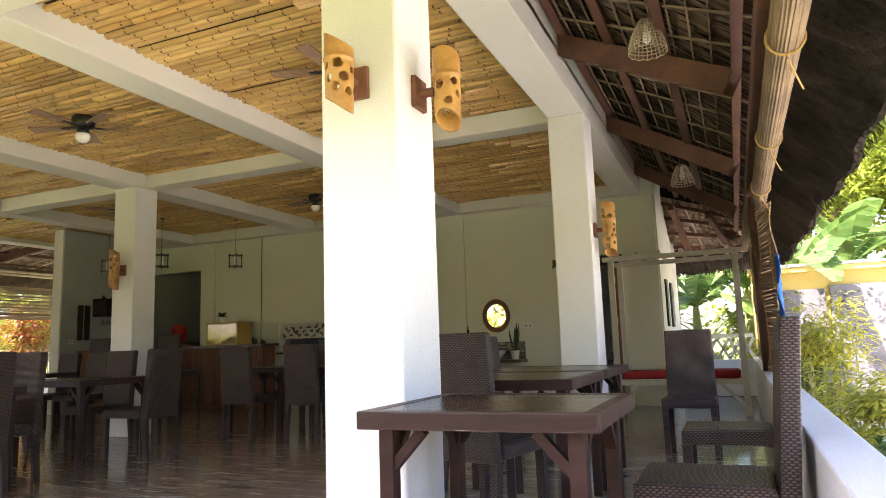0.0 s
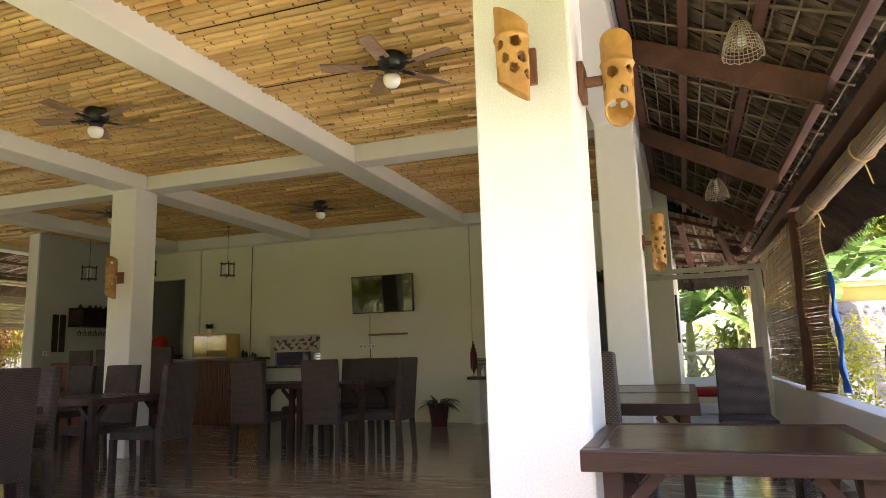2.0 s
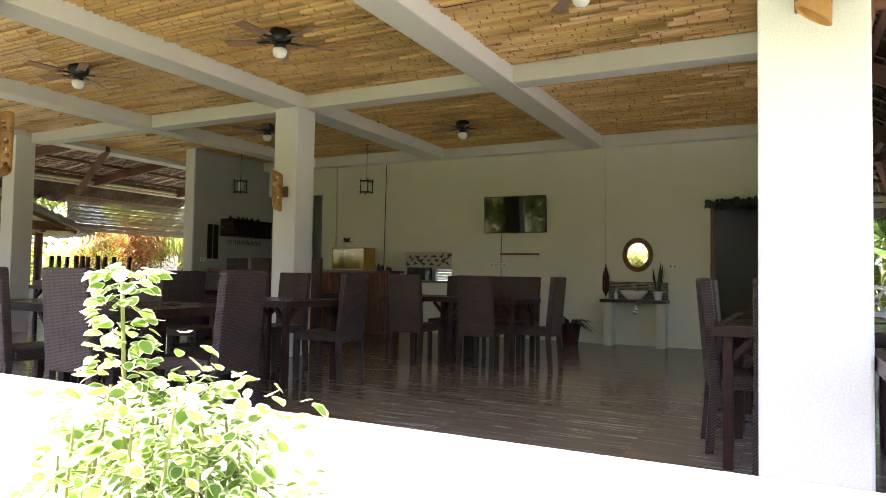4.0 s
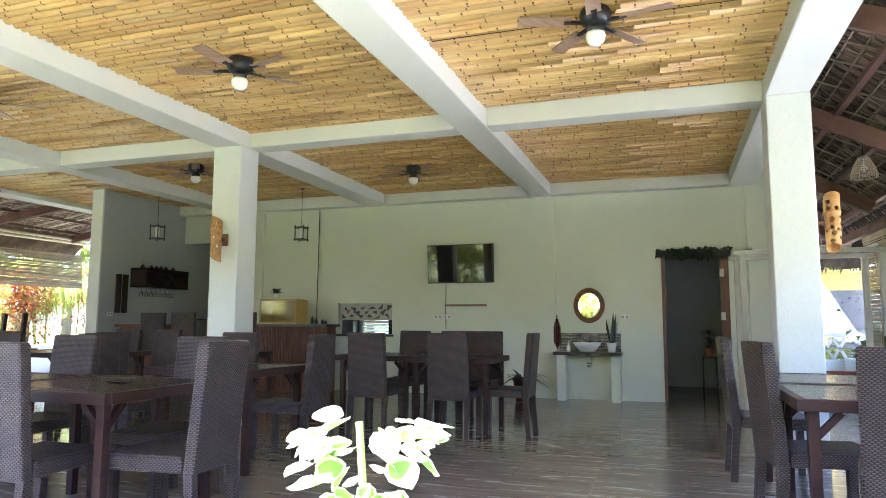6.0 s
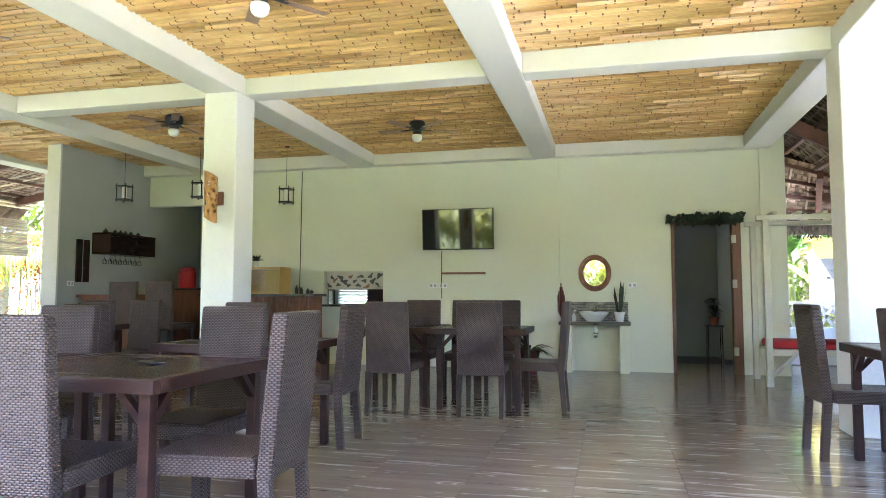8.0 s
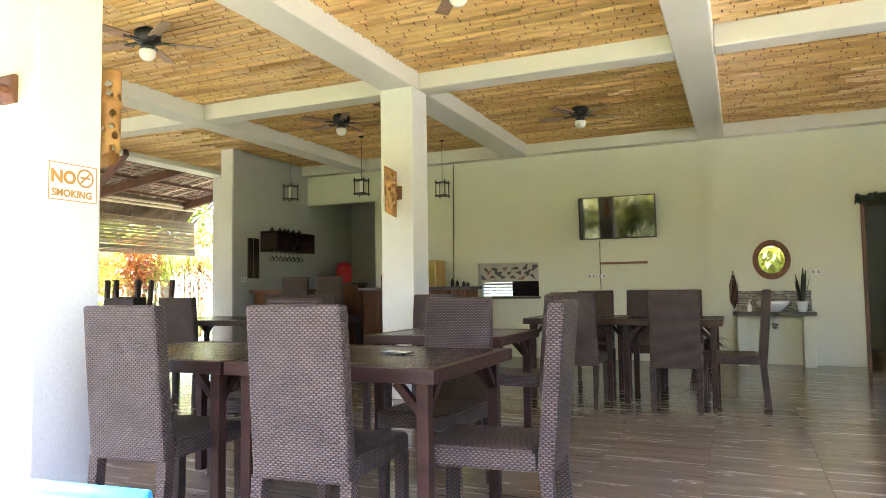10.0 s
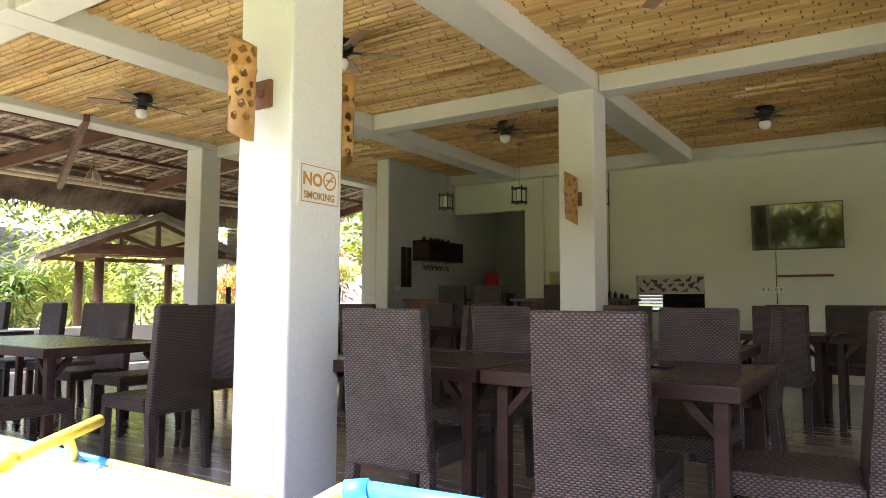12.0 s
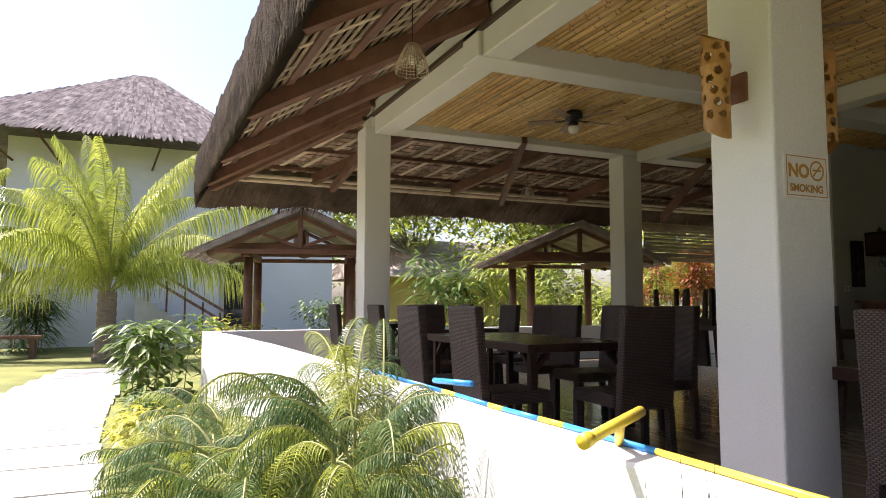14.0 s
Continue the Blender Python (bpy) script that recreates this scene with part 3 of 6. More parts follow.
# bamboo ceiling: rows of poles along x, with nodes
def bamboo_ceiling():
    bm, bn = bmesh.new(), bmesh.new()
    rng = random.Random(3)
    for xa, xb in [(X_M[1] - .02, X_A[0] + .02), (X_C[1] - .02, X_M[0] + .02), (X_N[1] - .02, X_C[0] + .02), (X_E[1] - .02, X_N[0] + .02)]:
        for ya, yb in ((2.42, 6.06), (6.30, 9.78)):
            y = ya + 0.012
            while y < yb:
                r = rng.uniform(0.025, 0.031)
                x = xa - rng.uniform(0, 1.8)
                while x < xb:
                    ln = rng.uniform(1.6, 2.9)
                    p, q = max(x, xa), min(x + ln, xb)
                    x += ln + 0.006
                    if q - p < 0.05:
                        continue
                    zz = Z_CEIL + rng.uniform(-0.008, 0.010) + r
                    za, zb2 = zz + rng.uniform(-0.003, 0.003), zz + rng.uniform(-0.003, 0.003)
                    ring = []
                    for xx, z in ((p, za), (q, zb2)):
                        ring.append([bm.verts.new((xx, y + r * math.cos(a), z + r * math.sin(a))) for a in [math.pi * (1 + k / 6) for k in range(7)]])
                    for k in range(6):
                        bm.faces.new((ring[0][k], ring[0][k + 1], ring[1][k + 1], ring[1][k]))
                    bm.faces.new(ring[0])
                    bm.faces.new(ring[1][::-1])
                    s = p + rng.uniform(0.05, 0.3)
                    while s < q - 0.02:
                        rr, hw = r * 1.10, 0.0065
                        z = za + (zb2 - za) * (s - p) / (q - p)
                        u = [[bn.verts.new((xx, y + rr * math.cos(a), z + rr * math.sin(a))) for a in [math.pi * (1 + k / 3) for k in range(4)]] for xx in (s - hw, s + hw)]
                        for k in range(3):
                            bn.faces.new((u[0][k], u[0][k + 1], u[1][k + 1], u[1][k]))
                        s += rng.uniform(0.20, 0.36)
                y += 2 * r + rng.uniform(0.006, 0.014)
    me2 = bpy.data.meshes.new("tmp")
    bn.to_mesh(me2)
    bn.free()
    nf = len(bm.faces)
    bm.from_mesh(me2)
    bm.faces.ensure_lookup_table()
    for f in bm.faces[nf:]:
        f.material_index = 1
    for f in bm.faces[:nf]:
        f.smooth = len(f.verts) == 4
    ob = mesh_ob("ceiling", bm, M["bamboo"])
    ob.data.materials.append(M["node"])
    bpy.data.meshes.remove(me2)
    tagged(ob, "ceiling of split honey-coloured bamboo poles with dark nodes", "ceiling", kind="structure")
bamboo_ceiling()
# Added sheet; its dark colour stands in for shade between the poles.
setting("ceiling_backing", (X_E[0], X_A[1], 2.12, Y_B, 3.22, 3.26), M["backing"], "dark sheet added above the bamboo poles to darken their gaps", "ceiling")

# parapet round the terrace
def parapet_run(name, p, q, t, z=PAR_Z):
    bm = bmesh.new()
    a, b = Vector((*p, 0)), Vector((*q, 0))
    plank(bm, a + Vector((0, 0, (z + GROUND) / 2)), b + Vector((0, 0, (z + GROUND) / 2)), t, z - GROUND, bevel=0.008)
    tagged(mesh_ob(name, bm, M["parapet"]), "low white painted masonry parapet around the terrace", "parapet", kind="structure")
bm = bmesh.new()
line = [(0.78, 1.0), (-6.0, 1.0), (-9.0, 0.955), (-11.2, 0.90), (-13.2, 0.79), (-14.96, 0.63)]
prof = [(-0.08, GROUND), (-0.08, PAR_Z - 0.01), (-0.07, PAR_Z), (0.07, PAR_Z), (0.08, PAR_Z - 0.01), (0.08, GROUND)]
rows = [[bm.verts.new((x, y + d, z)) for d, z in prof] for x, y in line]
for a, b in zip(rows, rows[1:]):
    for k in range(5):
        bm.faces.new((a[k], a[k + 1], b[k + 1], b[k]))
bm.faces.new(rows[0])
bm.faces.new(rows[-1][::-1])
bmesh.ops.recalc_face_normals(bm, faces=bm.faces)
tagged(mesh_ob("parapet_1", bm, M["parapet"]), "low white painted masonry parapet around the terrace", "parapet", kind="structure")
parapet_run("parapet_4", (-14.88, 0.72), (-14.88, 11.5), 0.16)
parapet_run("parapet_5", (0.70, 1.081), (0.70, 11.6), 0.16)

# ---- furniture ----
def wicker_chair():
    c = thing("dining_chair", pose(0, 0, 0), "high-backed dark brown woven rattan dining chair", "chair", "dining chairs")
    bm = bmesh.new()
    box(bm, -0.21, 0.21, -0.20, 0.26, 0.37, 0.445, 0.012)
    part("seat_frame", bm, M["weave"], c)
    bm = bmesh.new()
    box(bm, -0.197, 0.197, -0.185, 0.247, 0.4455, 0.450, 0.002)
    part("seat", bm, M["weaveseat"], c)
    bm = bmesh.new()
    box(bm, -0.203, 0.203, -0.265, -0.20, 0.36, 1.0, 0.014)
    for v in bm.verts:
        v.co.y -= 0.055 * max(0, (v.co.z - 0.42) / 0.58) ** 1.2
        v.co.x *= 1 - 0.03 * max(0, (v.co.z - 0.42) / 0.58)
    part("backrest", bm, M["weave"], c)
    for sx in (-1, 1):
        for y0, lean in ((-0.235, -0.03), (0.235, 0.0)):
            bm = bmesh.new()
            box(bm, sx * 0.185 - 0.025, sx * 0.185 + 0.025, y0 - 0.025, y0 + 0.025, 0, 0.372, 0.004)
            for v in bm.verts:
                k = 1 - v.co.z / 0.37
                v.co.y += lean * k
                v.co.x = sx * 0.185 + (v.co.x - sx * 0.185) * (1 - 0.22 * k)
            part("leg", bm, M["weave"], c)
    return c


def dining_table(w, d, h=0.75):
    t = thing("dining_table", pose(0, 0, 0), "dark-stained wooden dining table with braced square legs", "table", "dining tables")
    bm = bmesh.new()
    box(bm, -w / 2 + 0.045, w / 2 - 0.045, -d / 2 + 0.045, d / 2 - 0.045, h - 0.035, h - 0.002)
    part("tabletop", bm, M["wood"], t)
    for s in (-1, 1):
        bm = bmesh.new()
        box(bm, -w / 2, w / 2, s * (d / 2 - 0.0225) - 0.0225, s * (d / 2 - 0.0225) + 0.0225, h - 0.055, h, 0.004)
        part("edge_board", bm, M["wood2"], t)
        bm = bmesh.new()
        box(bm, s * (w / 2 - 0.0225) - 0.0225, s * (w / 2 - 0.0225) + 0.0225, -d / 2 + 0.046, d / 2 - 0.046, h - 0.055, h, 0.004)
        part("edge_board", bm, M["wood2"], t)
    for sx in (-1, 1):
        for sy in (-1, 1):
            x, y = sx * (w / 2 - 0.075), sy * (d / 2 - 0.075)
            bm = bmesh.new()
            box(bm, x - 0.025, x + 0.025, y - 0.025, y + 0.025, 0, h - 0.056, 0.004)
            part("leg", bm, M["wood2"], t)
            bm = bmesh.new()
            plank(bm, (x - sx * 0.015, y, h - 0.175), (x - sx * 0.12, y, h - 0.062), 0.03, 0.034, up=(0, 1, 0))
            part("brace", bm, M["wood2"], t)
            bm = bmesh.new()
            plank(bm, (x, y - sy * 0.015, h - 0.175), (x, y - sy * 0.12, h - 0.062), 0.03, 0.034, up=(1, 0, 0))
            part("brace", bm, M["wood2"], t)
    return t


CHAIRS = [  # x, y, turn (0 looks to +y)
    (-4.87, 2.45, 4), (-5.72, 2.45, 2), (-4.30, 2.76, 95), (-5.98, 3.42, 180), (-4.83, 3.36, 178),
    (-4.86, 4.82, 92), (-4.72, 6.28, 0), (-3.89, 6.30, 2), (-3.45, 6.62, 90),
    (-4.85, 7.42, 180), (-4.30, 7.42, 182), (-3.95, 7.42, 178), (-5.75, 5.1, 180), (-6.2, 4.4, -90),
    (-1.12, 3.95, -80), (-1.20, 5.27, -88),
    (-0.84, 3.40, -12), (0.30, 2.62, 90), (0.36, 4.05, 90), (0.02, 6.03, 180),
    (-7.84, 2.60, 88), (-8.24, 1.93, 2), (-9.05, 1.86, 4), (-9.05, 3.25, 178), (-9.75, 3.22, 183), (-10.3, 2.35, -90),
    (-8.35, 3.3, 180), (-8.9, 5.2, 0), (-8.2, 5.2, 4), (-10.9, 2.2, 0), (-11.2, 3.4, 180), (-10.6, 3.5, 180),
    (-8.6, 6.7, 180), (-7.9, 6.6, 178), (-9.6, 5.9, -90), (-7.2, 5.0, 90), (-12.9, 2.3, 0), (-13.4, 3.3, 180), (-12.6, 3.5, 180),
]
first = wicker_chair()
first.matrix_basis = pose(CHAIRS[0][0], CHAIRS[0][1], 0, 0, 0, CHAIRS[0][2])
for x, y, r in CHAIRS[1:]:
    copy_thing(first, pose(x, y, 0, 0, 0, r))

TABLES = [  # x0, x1, y0, y1
    (-6.42, -5.43, 2.42, 3.36), (-5.41, -4.42, 2.42, 3.36), (-5.66, -4.70, 4.02, 4.86),
    (-5.30, -4.42, 6.42, 7.20), (-4.40, -3.52, 6.30, 7.08), (-0.684, 0.062, 1.77, 2.47),
    (-1.30, -0.36, 3.35, 4.29), (-1.30, -0.36, 4.31, 5.25), (-9.75, -8.02, 2.0, 2.88), (-9.3, -7.8, 5.6, 6.5), (-11.6, -10.4, 2.5, 3.1), (-13.5, -12.4, 2.6, 3.2),
]
for x0, x1, y0, y1 in TABLES:
    t = dining_table(x1 - x0, y1 - y0)
    t.matrix_basis = pose((x0 + x1) / 2, (y0 + y1) / 2, 0)

# ---- thatched lean-to roofs ----
def lerp(a, b, t):
    return a + (b - a) * t


def lean_to(name, top0, top1, eave0, eave1, rafters, label, fringe=0.32, slab=0.22, rafter_end=0.66, rafter_w=0.09, rafter_h=0.13, seed=1, dark="thatchdark", slat_gap=0.42, over=0.84, shingle="thatch", slat="slat", lath=0.018, slat_w=None):
    """A thatched slope between a top edge and an eave edge, with its rafters, purlins and ragged eave."""
    rng = random.Random(seed)
    t0, t1, e0, e1 = map(Vector, (top0, top1, eave0, eave1))
    at = lambda u, v: lerp(lerp(t0, t1, u), lerp(e0, e1, u), v)
    nrm = (t1 - t0).cross(e0 - t0).normalized()
    if nrm.z < 0:
        nrm = -nrm
    r = tagged(new(name), label, "roof", kind="structure")
    ln, run = (e1 - e0).length, (e0 - t0).length
    # outer slab
    bm = bmesh.new()
    n = 24
    lo = [[bm.verts.new(at(i / n, v) + nrm * (h + rng.uniform(-0.02, 0.02))) for v, h in ((0, slab), (0.5, slab), (0.93, slab * 0.95), (1.0, slab * 0.45), (1.0, 0.02), (0, 0.03))] for i in range(n + 1)]
    for a, b in zip(lo, lo[1:]):
        for k in range(6):
            bm.faces.new((a[k], a[(k + 1) % 6], b[(k + 1) % 6], b[k]))
    bm.faces.new(lo[0][::-1])
    bm.faces.new(lo[-1])
    bmesh.ops.recalc_face_normals(bm, faces=bm.faces)
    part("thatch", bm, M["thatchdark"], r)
    # underside courses of leaf shingles
    bm = bmesh.new()
    courses = max(4, int(run / 0.15))
    pieces = int(max(ln, (t1 - t0).length) / 0.055)
    for c in range(courses):
        v0, v1 = c / courses, min(1.0, (c + 1.25) / courses)
        if v0 > over:
            break
        for i in range(pieces):
            u0, u1 = i / pieces, (i + 1.25) / pieces
            if u1 > 1:
                continue
            d0, d1 = rng.uniform(0.0, 0.012), rng.uniform(0.012, 0.04)
            j = rng.uniform(-0.12, 0.12) / courses
            quad(bm, at(u0, v0) + nrm * 0.01, at(u1, v0) + nrm * 0.012, at(u1, v1 + j) - nrm * d1, at(u0, v1 + j) - nrm * (d1 + d0))
    tagged(part("shingles", bm, M[shingle], r), kind="stuff")
    # thick rounded eave of bundled thatch, with a short ragged lip
    out = (e0 - t0).normalized()
    ax = (e1 - e0).normalized()
    drop = Vector((0, 0, -fringe))
    prof = [(over, 0.0, -0.01), (lerp(over, 1, 0.45), 0.35, -0.01), (0.97, 0.80, 0.0), (1.0, 0.95, 0.0), (1.02, 0.80, 0.0), (1.03, 0.30, 0.03), (1.02, 0.0, slab * 0.5), (0.99, 0.0, slab + 0.02)]
    bm = bmesh.new()
    cols = int(ln / 0.05)
    prev = None
    wob = [rng.uniform(0, 6.28) for _ in range(6)]
    for i in range(cols + 1):
        u = i / cols
        lump = 0.035 * math.sin(u * ln * 2.3 + wob[0]) + 0.025 * math.sin(u * ln * 6.1 + wob[1])
        cur = [bm.verts.new(at(u, v) + drop * d * (1 + 1.5 * lump) + nrm * (h + (rng.uniform(-0.018, 0.018) if k else 0)) + out * (lump * 0.6 + rng.uniform(-0.008, 0.008)) * (k > 2)) for k, (v, d, h) in enumerate(prof)]
        if prev:
            for k in range(len(prof) - 1):
                bm.faces.new((prev[k], prev[k + 1], cur[k + 1], cur[k]))
        prev = cur
    bmesh.ops.recalc_face_normals(bm, faces=bm.faces)
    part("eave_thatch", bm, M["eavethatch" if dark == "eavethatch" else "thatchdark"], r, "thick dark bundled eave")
    bm = bmesh.new()
    count = int(ln / 0.0025)
    for i in range(count):
        u = (i + rng.random()) / count
        q = rng.random()
        if q < 0.45:
            v = rng.uniform(lerp(over, 1, 0.3), 1.01)
            d = min(0.92, (v - over) / (1.0 - over) * 0.95)
            p = at(u, v) + drop * d
            down = (out * rng.uniform(0.5, 1.0) + Vector((0, 0, -0.5)) + ax * rng.uniform(-0.2, 0.2)).normalized()
            L = rng.uniform(0.05, 0.13)
        else:
            h = rng.random()
            p = at(u, 1.025) + drop * (0.9 * h) + nrm * (0.5 * slab * (1 - h))
            down = (out * rng.uniform(0.0, 0.35) + Vector((0, 0, -1)) + ax * rng.uniform(-0.25, 0.25)).normalized()
            L = rng.uniform(0.02, 0.06) if dark == "thatchdark" else rng.uniform(0.05, 0.14)
        w = ax * rng.uniform(0.004, 0.012)
        quad(bm, p - w, p + w, p + down * L + w * 0.3, p + down * L - w * 0.3)
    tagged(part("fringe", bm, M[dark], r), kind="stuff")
    # purlins along the eave, slats down the slope
    for v in [0.06 * over, 0.33 * over, 0.62 * over, 0.92 * over]:
        bm = bmesh.new()
        plank(bm, at(0.0, v) - nrm * 0.055, at(1.0, v) - nrm * 0.055, 0.06, 0.05)
        part("purlin", bm, M["rafter"], r)
    bm = bmesh.new()
    m = int(ln / slat_gap)
    for i in range(m):
        u = (i + 0.5 + rng.uniform(-0.15, 0.15)) / m
        plank(bm, at(u, 0.02) - nrm * 0.036, at(u + rng.uniform(-0.01, 0.01), over) - nrm * 0.036, slat_w or lath * 1.6, 0.012, up=nrm)
    tagged(part("slats", bm, M[slat], r), kind="stuff")
    bm = bmesh.new()
    for k in range(1, courses):
        v = (k + 0.1) / courses
        if v > over:
            break
        plank(bm, at(0, v) - nrm * 0.03, at(1, v) - nrm * 0.03, lath, 0.012)
    tagged(part("laths", bm, M["slatdark"], r), kind="stuff")
    for u in rafters:
        bm = bmesh.new()
        plank(bm, at(u, 0.0) - nrm * 0.14, at(u, rafter_end) - nrm * 0.14, rafter_w, rafter_h, bevel=0.006)
        part("rafter", bm, M["rafter"], r)
    return r


YR = 12.3
lean_to("roof_right", (-0.69, 1.9, 3.47), (-0.69, YR, 3.47), (1.22, 0.45, 2.26), (1.22, YR, 2.24), [(y - 1.9) / (YR - 1.9) for y in (2.9, 5.1, 7.3, 9.5, 11.7)], "old dark thatched lean-to roof over the side aisle", 0.20, 0.2, 0.68, 0.11, 0.15, 1, slat_gap=0.5, over=0.73, shingle="shadeshingle", slat="slatdark", lath=0.012)
lean_to("roof_left", (-12.0, 1.9, 3.50), (-12.0, 12.0, 3.50), (-15.2, 0.45, 2.95), (-15.2, 12.0, 2.95), [0.12, 0.33, 0.54, 0.75, 0.95], "old thatched lean-to roof over the far terrace", 0.44, 0.22, 0.80, 0.09, 0.14, 2, dark="eavethatch", slat_gap=0.40, lath=0.016, over=0.80, slat_w=0.06)
lean_to("roof_front", (-12.0, 2.12, 3.50), (-0.69, 2.12, 3.47), (-15.2, 0.45, 2.95), (1.22, 0.45, 2.75), [0.02, 0.14, 0.28, 0.42, 0.56, 0.70, 0.84, 0.98], "old thatched front roof slope with brown timber rafters", 0.30, 0.22, 0.97, 0.09, 0.14, 3, dark="mossthatch", lath=0.024)
lean_to("roof_end", (-0.69, 10.9, 3.2), (0.6, 10.9, 2.75), (-0.69, 12.7, 2.36), (1.2, 12.7, 2.30), [0.3, 0.7], "old thatched roof end over the aisle", 0.3, 0.2, 0.9, 0.08, 0.1, 8)
bm = bmesh.new()
box(bm, -12.0, -0.69, 2.12, 14.0, 3.44, 3.6)
tagged(mesh_ob("roof_hall", bm, M["thatchdark"]), "flat closing deck above the dining hall", "roof", kind="structure")
# hip rafters and eave plates
for name, a, b in (("hip_rafter_1", (-11.95, 2.1, 3.30), (-15.0, 0.62, 2.79)), ("hip_rafter_2", (-11.7, 2.12, 3.42), (-14.9, 0.60, 2.87))):
    bm = bmesh.new()
    plank(bm, a, b, 0.09, 0.16, bevel=0.006)
    tagged(mesh_ob(name, bm, M["rafter"]), "brown stained roof timber", "timber", kind="structure")
bm = bmesh.new()
plank(bm, (0.66, 1.2, 2.34), (0.66, YR - 0.3, 2.34), 0.09, 0.12, bevel=0.006)
tagged(mesh_ob("eave_plate_2", bm, M["rafter"]), "brown stained eave plate above the parapet", "timber", kind="structure")
for k, (a, b) in enumerate([((-11.66, 2.3, 3.1), (-14.2, 2.3, 2.75)), ((-11.7, 4.2, 3.15), (-13.6, 4.9, 2.62)), ((-11.7, 7.4, 3.15), (-13.4, 8.0, 2.5))]):
    bm = bmesh.new()
    plank(bm, a, b, 0.07, 0.12, bevel=0.006)
    tagged(mesh_ob(f"roof_strut_{k + 1}", bm, M["rafter"]), "brown stained roof strut from the beam to the eave", "timber", kind="structure")

for k, (x, z) in enumerate(((-14.52, 2.92), (-14.62, 2.865))):
    bm = bmesh.new()
    rod(bm, (x, 0.95, z), (x, 11.9, z), 0.032, 0.03, 9)
    tagged(mesh_ob(f"eave_pole_{k + 1}", bm, M["slat"], True), "pale bamboo pole tied along the eave", "pole", kind="structure")

# posts of the side aisle
bm = bmesh.new()
rod(bm, (0.70, 7.15, PAR_Z), (0.70, 7.15, 2.4), 0.075, 0.07, 12)
tagged(mesh_ob("aisle_post_1", bm, M["rafter"], True), "round timber post standing on the parapet", "post", kind="structure")
bm = bmesh.new()
rod(bm, (-0.74, 12.30, 0), (-0.74, 12.30, 3.3), 0.29, 0.29, 32)
tagged(mesh_ob("round_column", bm, M["column"], True), "round cream plastered corner column at the wall end", "column", kind="structure")

# bamboo blinds: one rolled up, one let down
bl = thing("rolled_blind", pose(0.72, 0, 2.19), "rolled-up bamboo blind tied with rope under the eave", "blind")
rng = random.Random(5)
for i in range(26):
    bm = bmesh.new()
    a = 2 * math.pi * i / 26
    rr = 0.060 + 0.005 * rng.random()
    rod(bm, (rr * math.cos(a), 1.3, rr * math.sin(a)), (rr * math.cos(a), 6.9, rr * math.sin(a)), 0.009, 0.009, 6)
    part("slat", bm, M["blind"], bl)
for y in (1.7, 3.0, 4.6, 6.2):
    bm = bmesh.new()
    for k in range(16):
        a, b = 2 * math.pi * k / 16, 2 * math.pi * (k + 1) / 16
        rod(bm, (0.077 * math.cos(a), y, 0.077 * math.sin(a)), (0.077 * math.cos(b), y + 0.004, 0.077 * math.sin(b)), 0.007, 0.007, 5, False)
    rod(bm, (0.0, y, -0.1), (0.06, y + 0.12, -0.2), 0.005, 0.004, 5)
    part("rope", bm, M["rope"], bl)


def hanging_blind(name, x0, y0, x1, y1, z0, z1, label, seed):
    h = thing(name, pose(0, 0, 0), label, "blind")
    rng = random.Random(seed)
    bm = bmesh.new()
    z = z0
    while z < z1:
        a = Vector((x0 + 0.02 * math.sin(z * 9), y0, z))
        b = Vector((x1 + 0.02 * math.sin(z * 7 + 1), y1, z + rng.uniform(-0.004, 0.004)))
        mid = (a + b) / 2 + Vector((rng.uniform(-0.006, 0.006), 0, rng.uniform(-0.01, 0.004)))
        r = rng.uniform(0.0065, 0.009)
        rod(bm, a, mid, r, r, 5)
        rod(bm, mid, b, r, r, 5)
        z += rng.uniform(0.0135, 0.0165)
    tagged(part("slats", bm, M["blind"], h), kind="stuff")
    L = Vector((x1 - x0, y1 - y0, 0))
    for k in range(int(L.length / 0.35) + 1):
        p = Vector((x0, y0, 0)) + L * min(1, (k + 0.3) * 0.35 / L.length)
        bm = bmesh.new()
        rod(bm, (p.x - 0.012, p.y, z0), (p.x - 0.012, p.y, z1 + 0.05), 0.004, 0.004, 4)
        part("cord", bm, M["rope"], h)
hanging_blind("bamboo_blind", 0.70, 7.3, 0.70, 10.4, 0.62, 2.34, "bamboo blind let down between eave and parapet", 4)
hanging_blind("bamboo_blind", 0.80, 6.55, 0.66, 7.22, 0.60, 2.12, "bamboo blind bunched at the aisle post", 9)
hanging_blind("bamboo_blind", -14.6, 8.6, -14.6, 11.8, 1.85, 2.6, "half-raised bamboo blind under the far eave", 6)
bm = bmesh.new()
n = 14
rows = []
for i in range(n + 1):
    t = i / n
    c = Vector((0.80 - 0.02 * t, 6.45 - 0.25 * t, 1.62 - 1.0 * t))
    w = 0.03 + 0.05 * t
    rows.append([bm.verts.new(c + Vector((0.02 * math.sin(k * 2 + i), (k - 1.5) * w * 0.7, 0))) for k in range(4)])
for a, b in zip(rows, rows[1:]):
    for k in range(3):
        bm.faces.new((a[k], a[k + 1], b[k + 1], b[k]))
tb = mesh_ob("blue_tarp", bm, M["bluetarp"], True)
tb.modifiers.new("thick", "SOLIDIFY").thickness = 0.006
tagged(tb, "strip of blue tarpaulin hanging beside the blind", "tarpaulin")

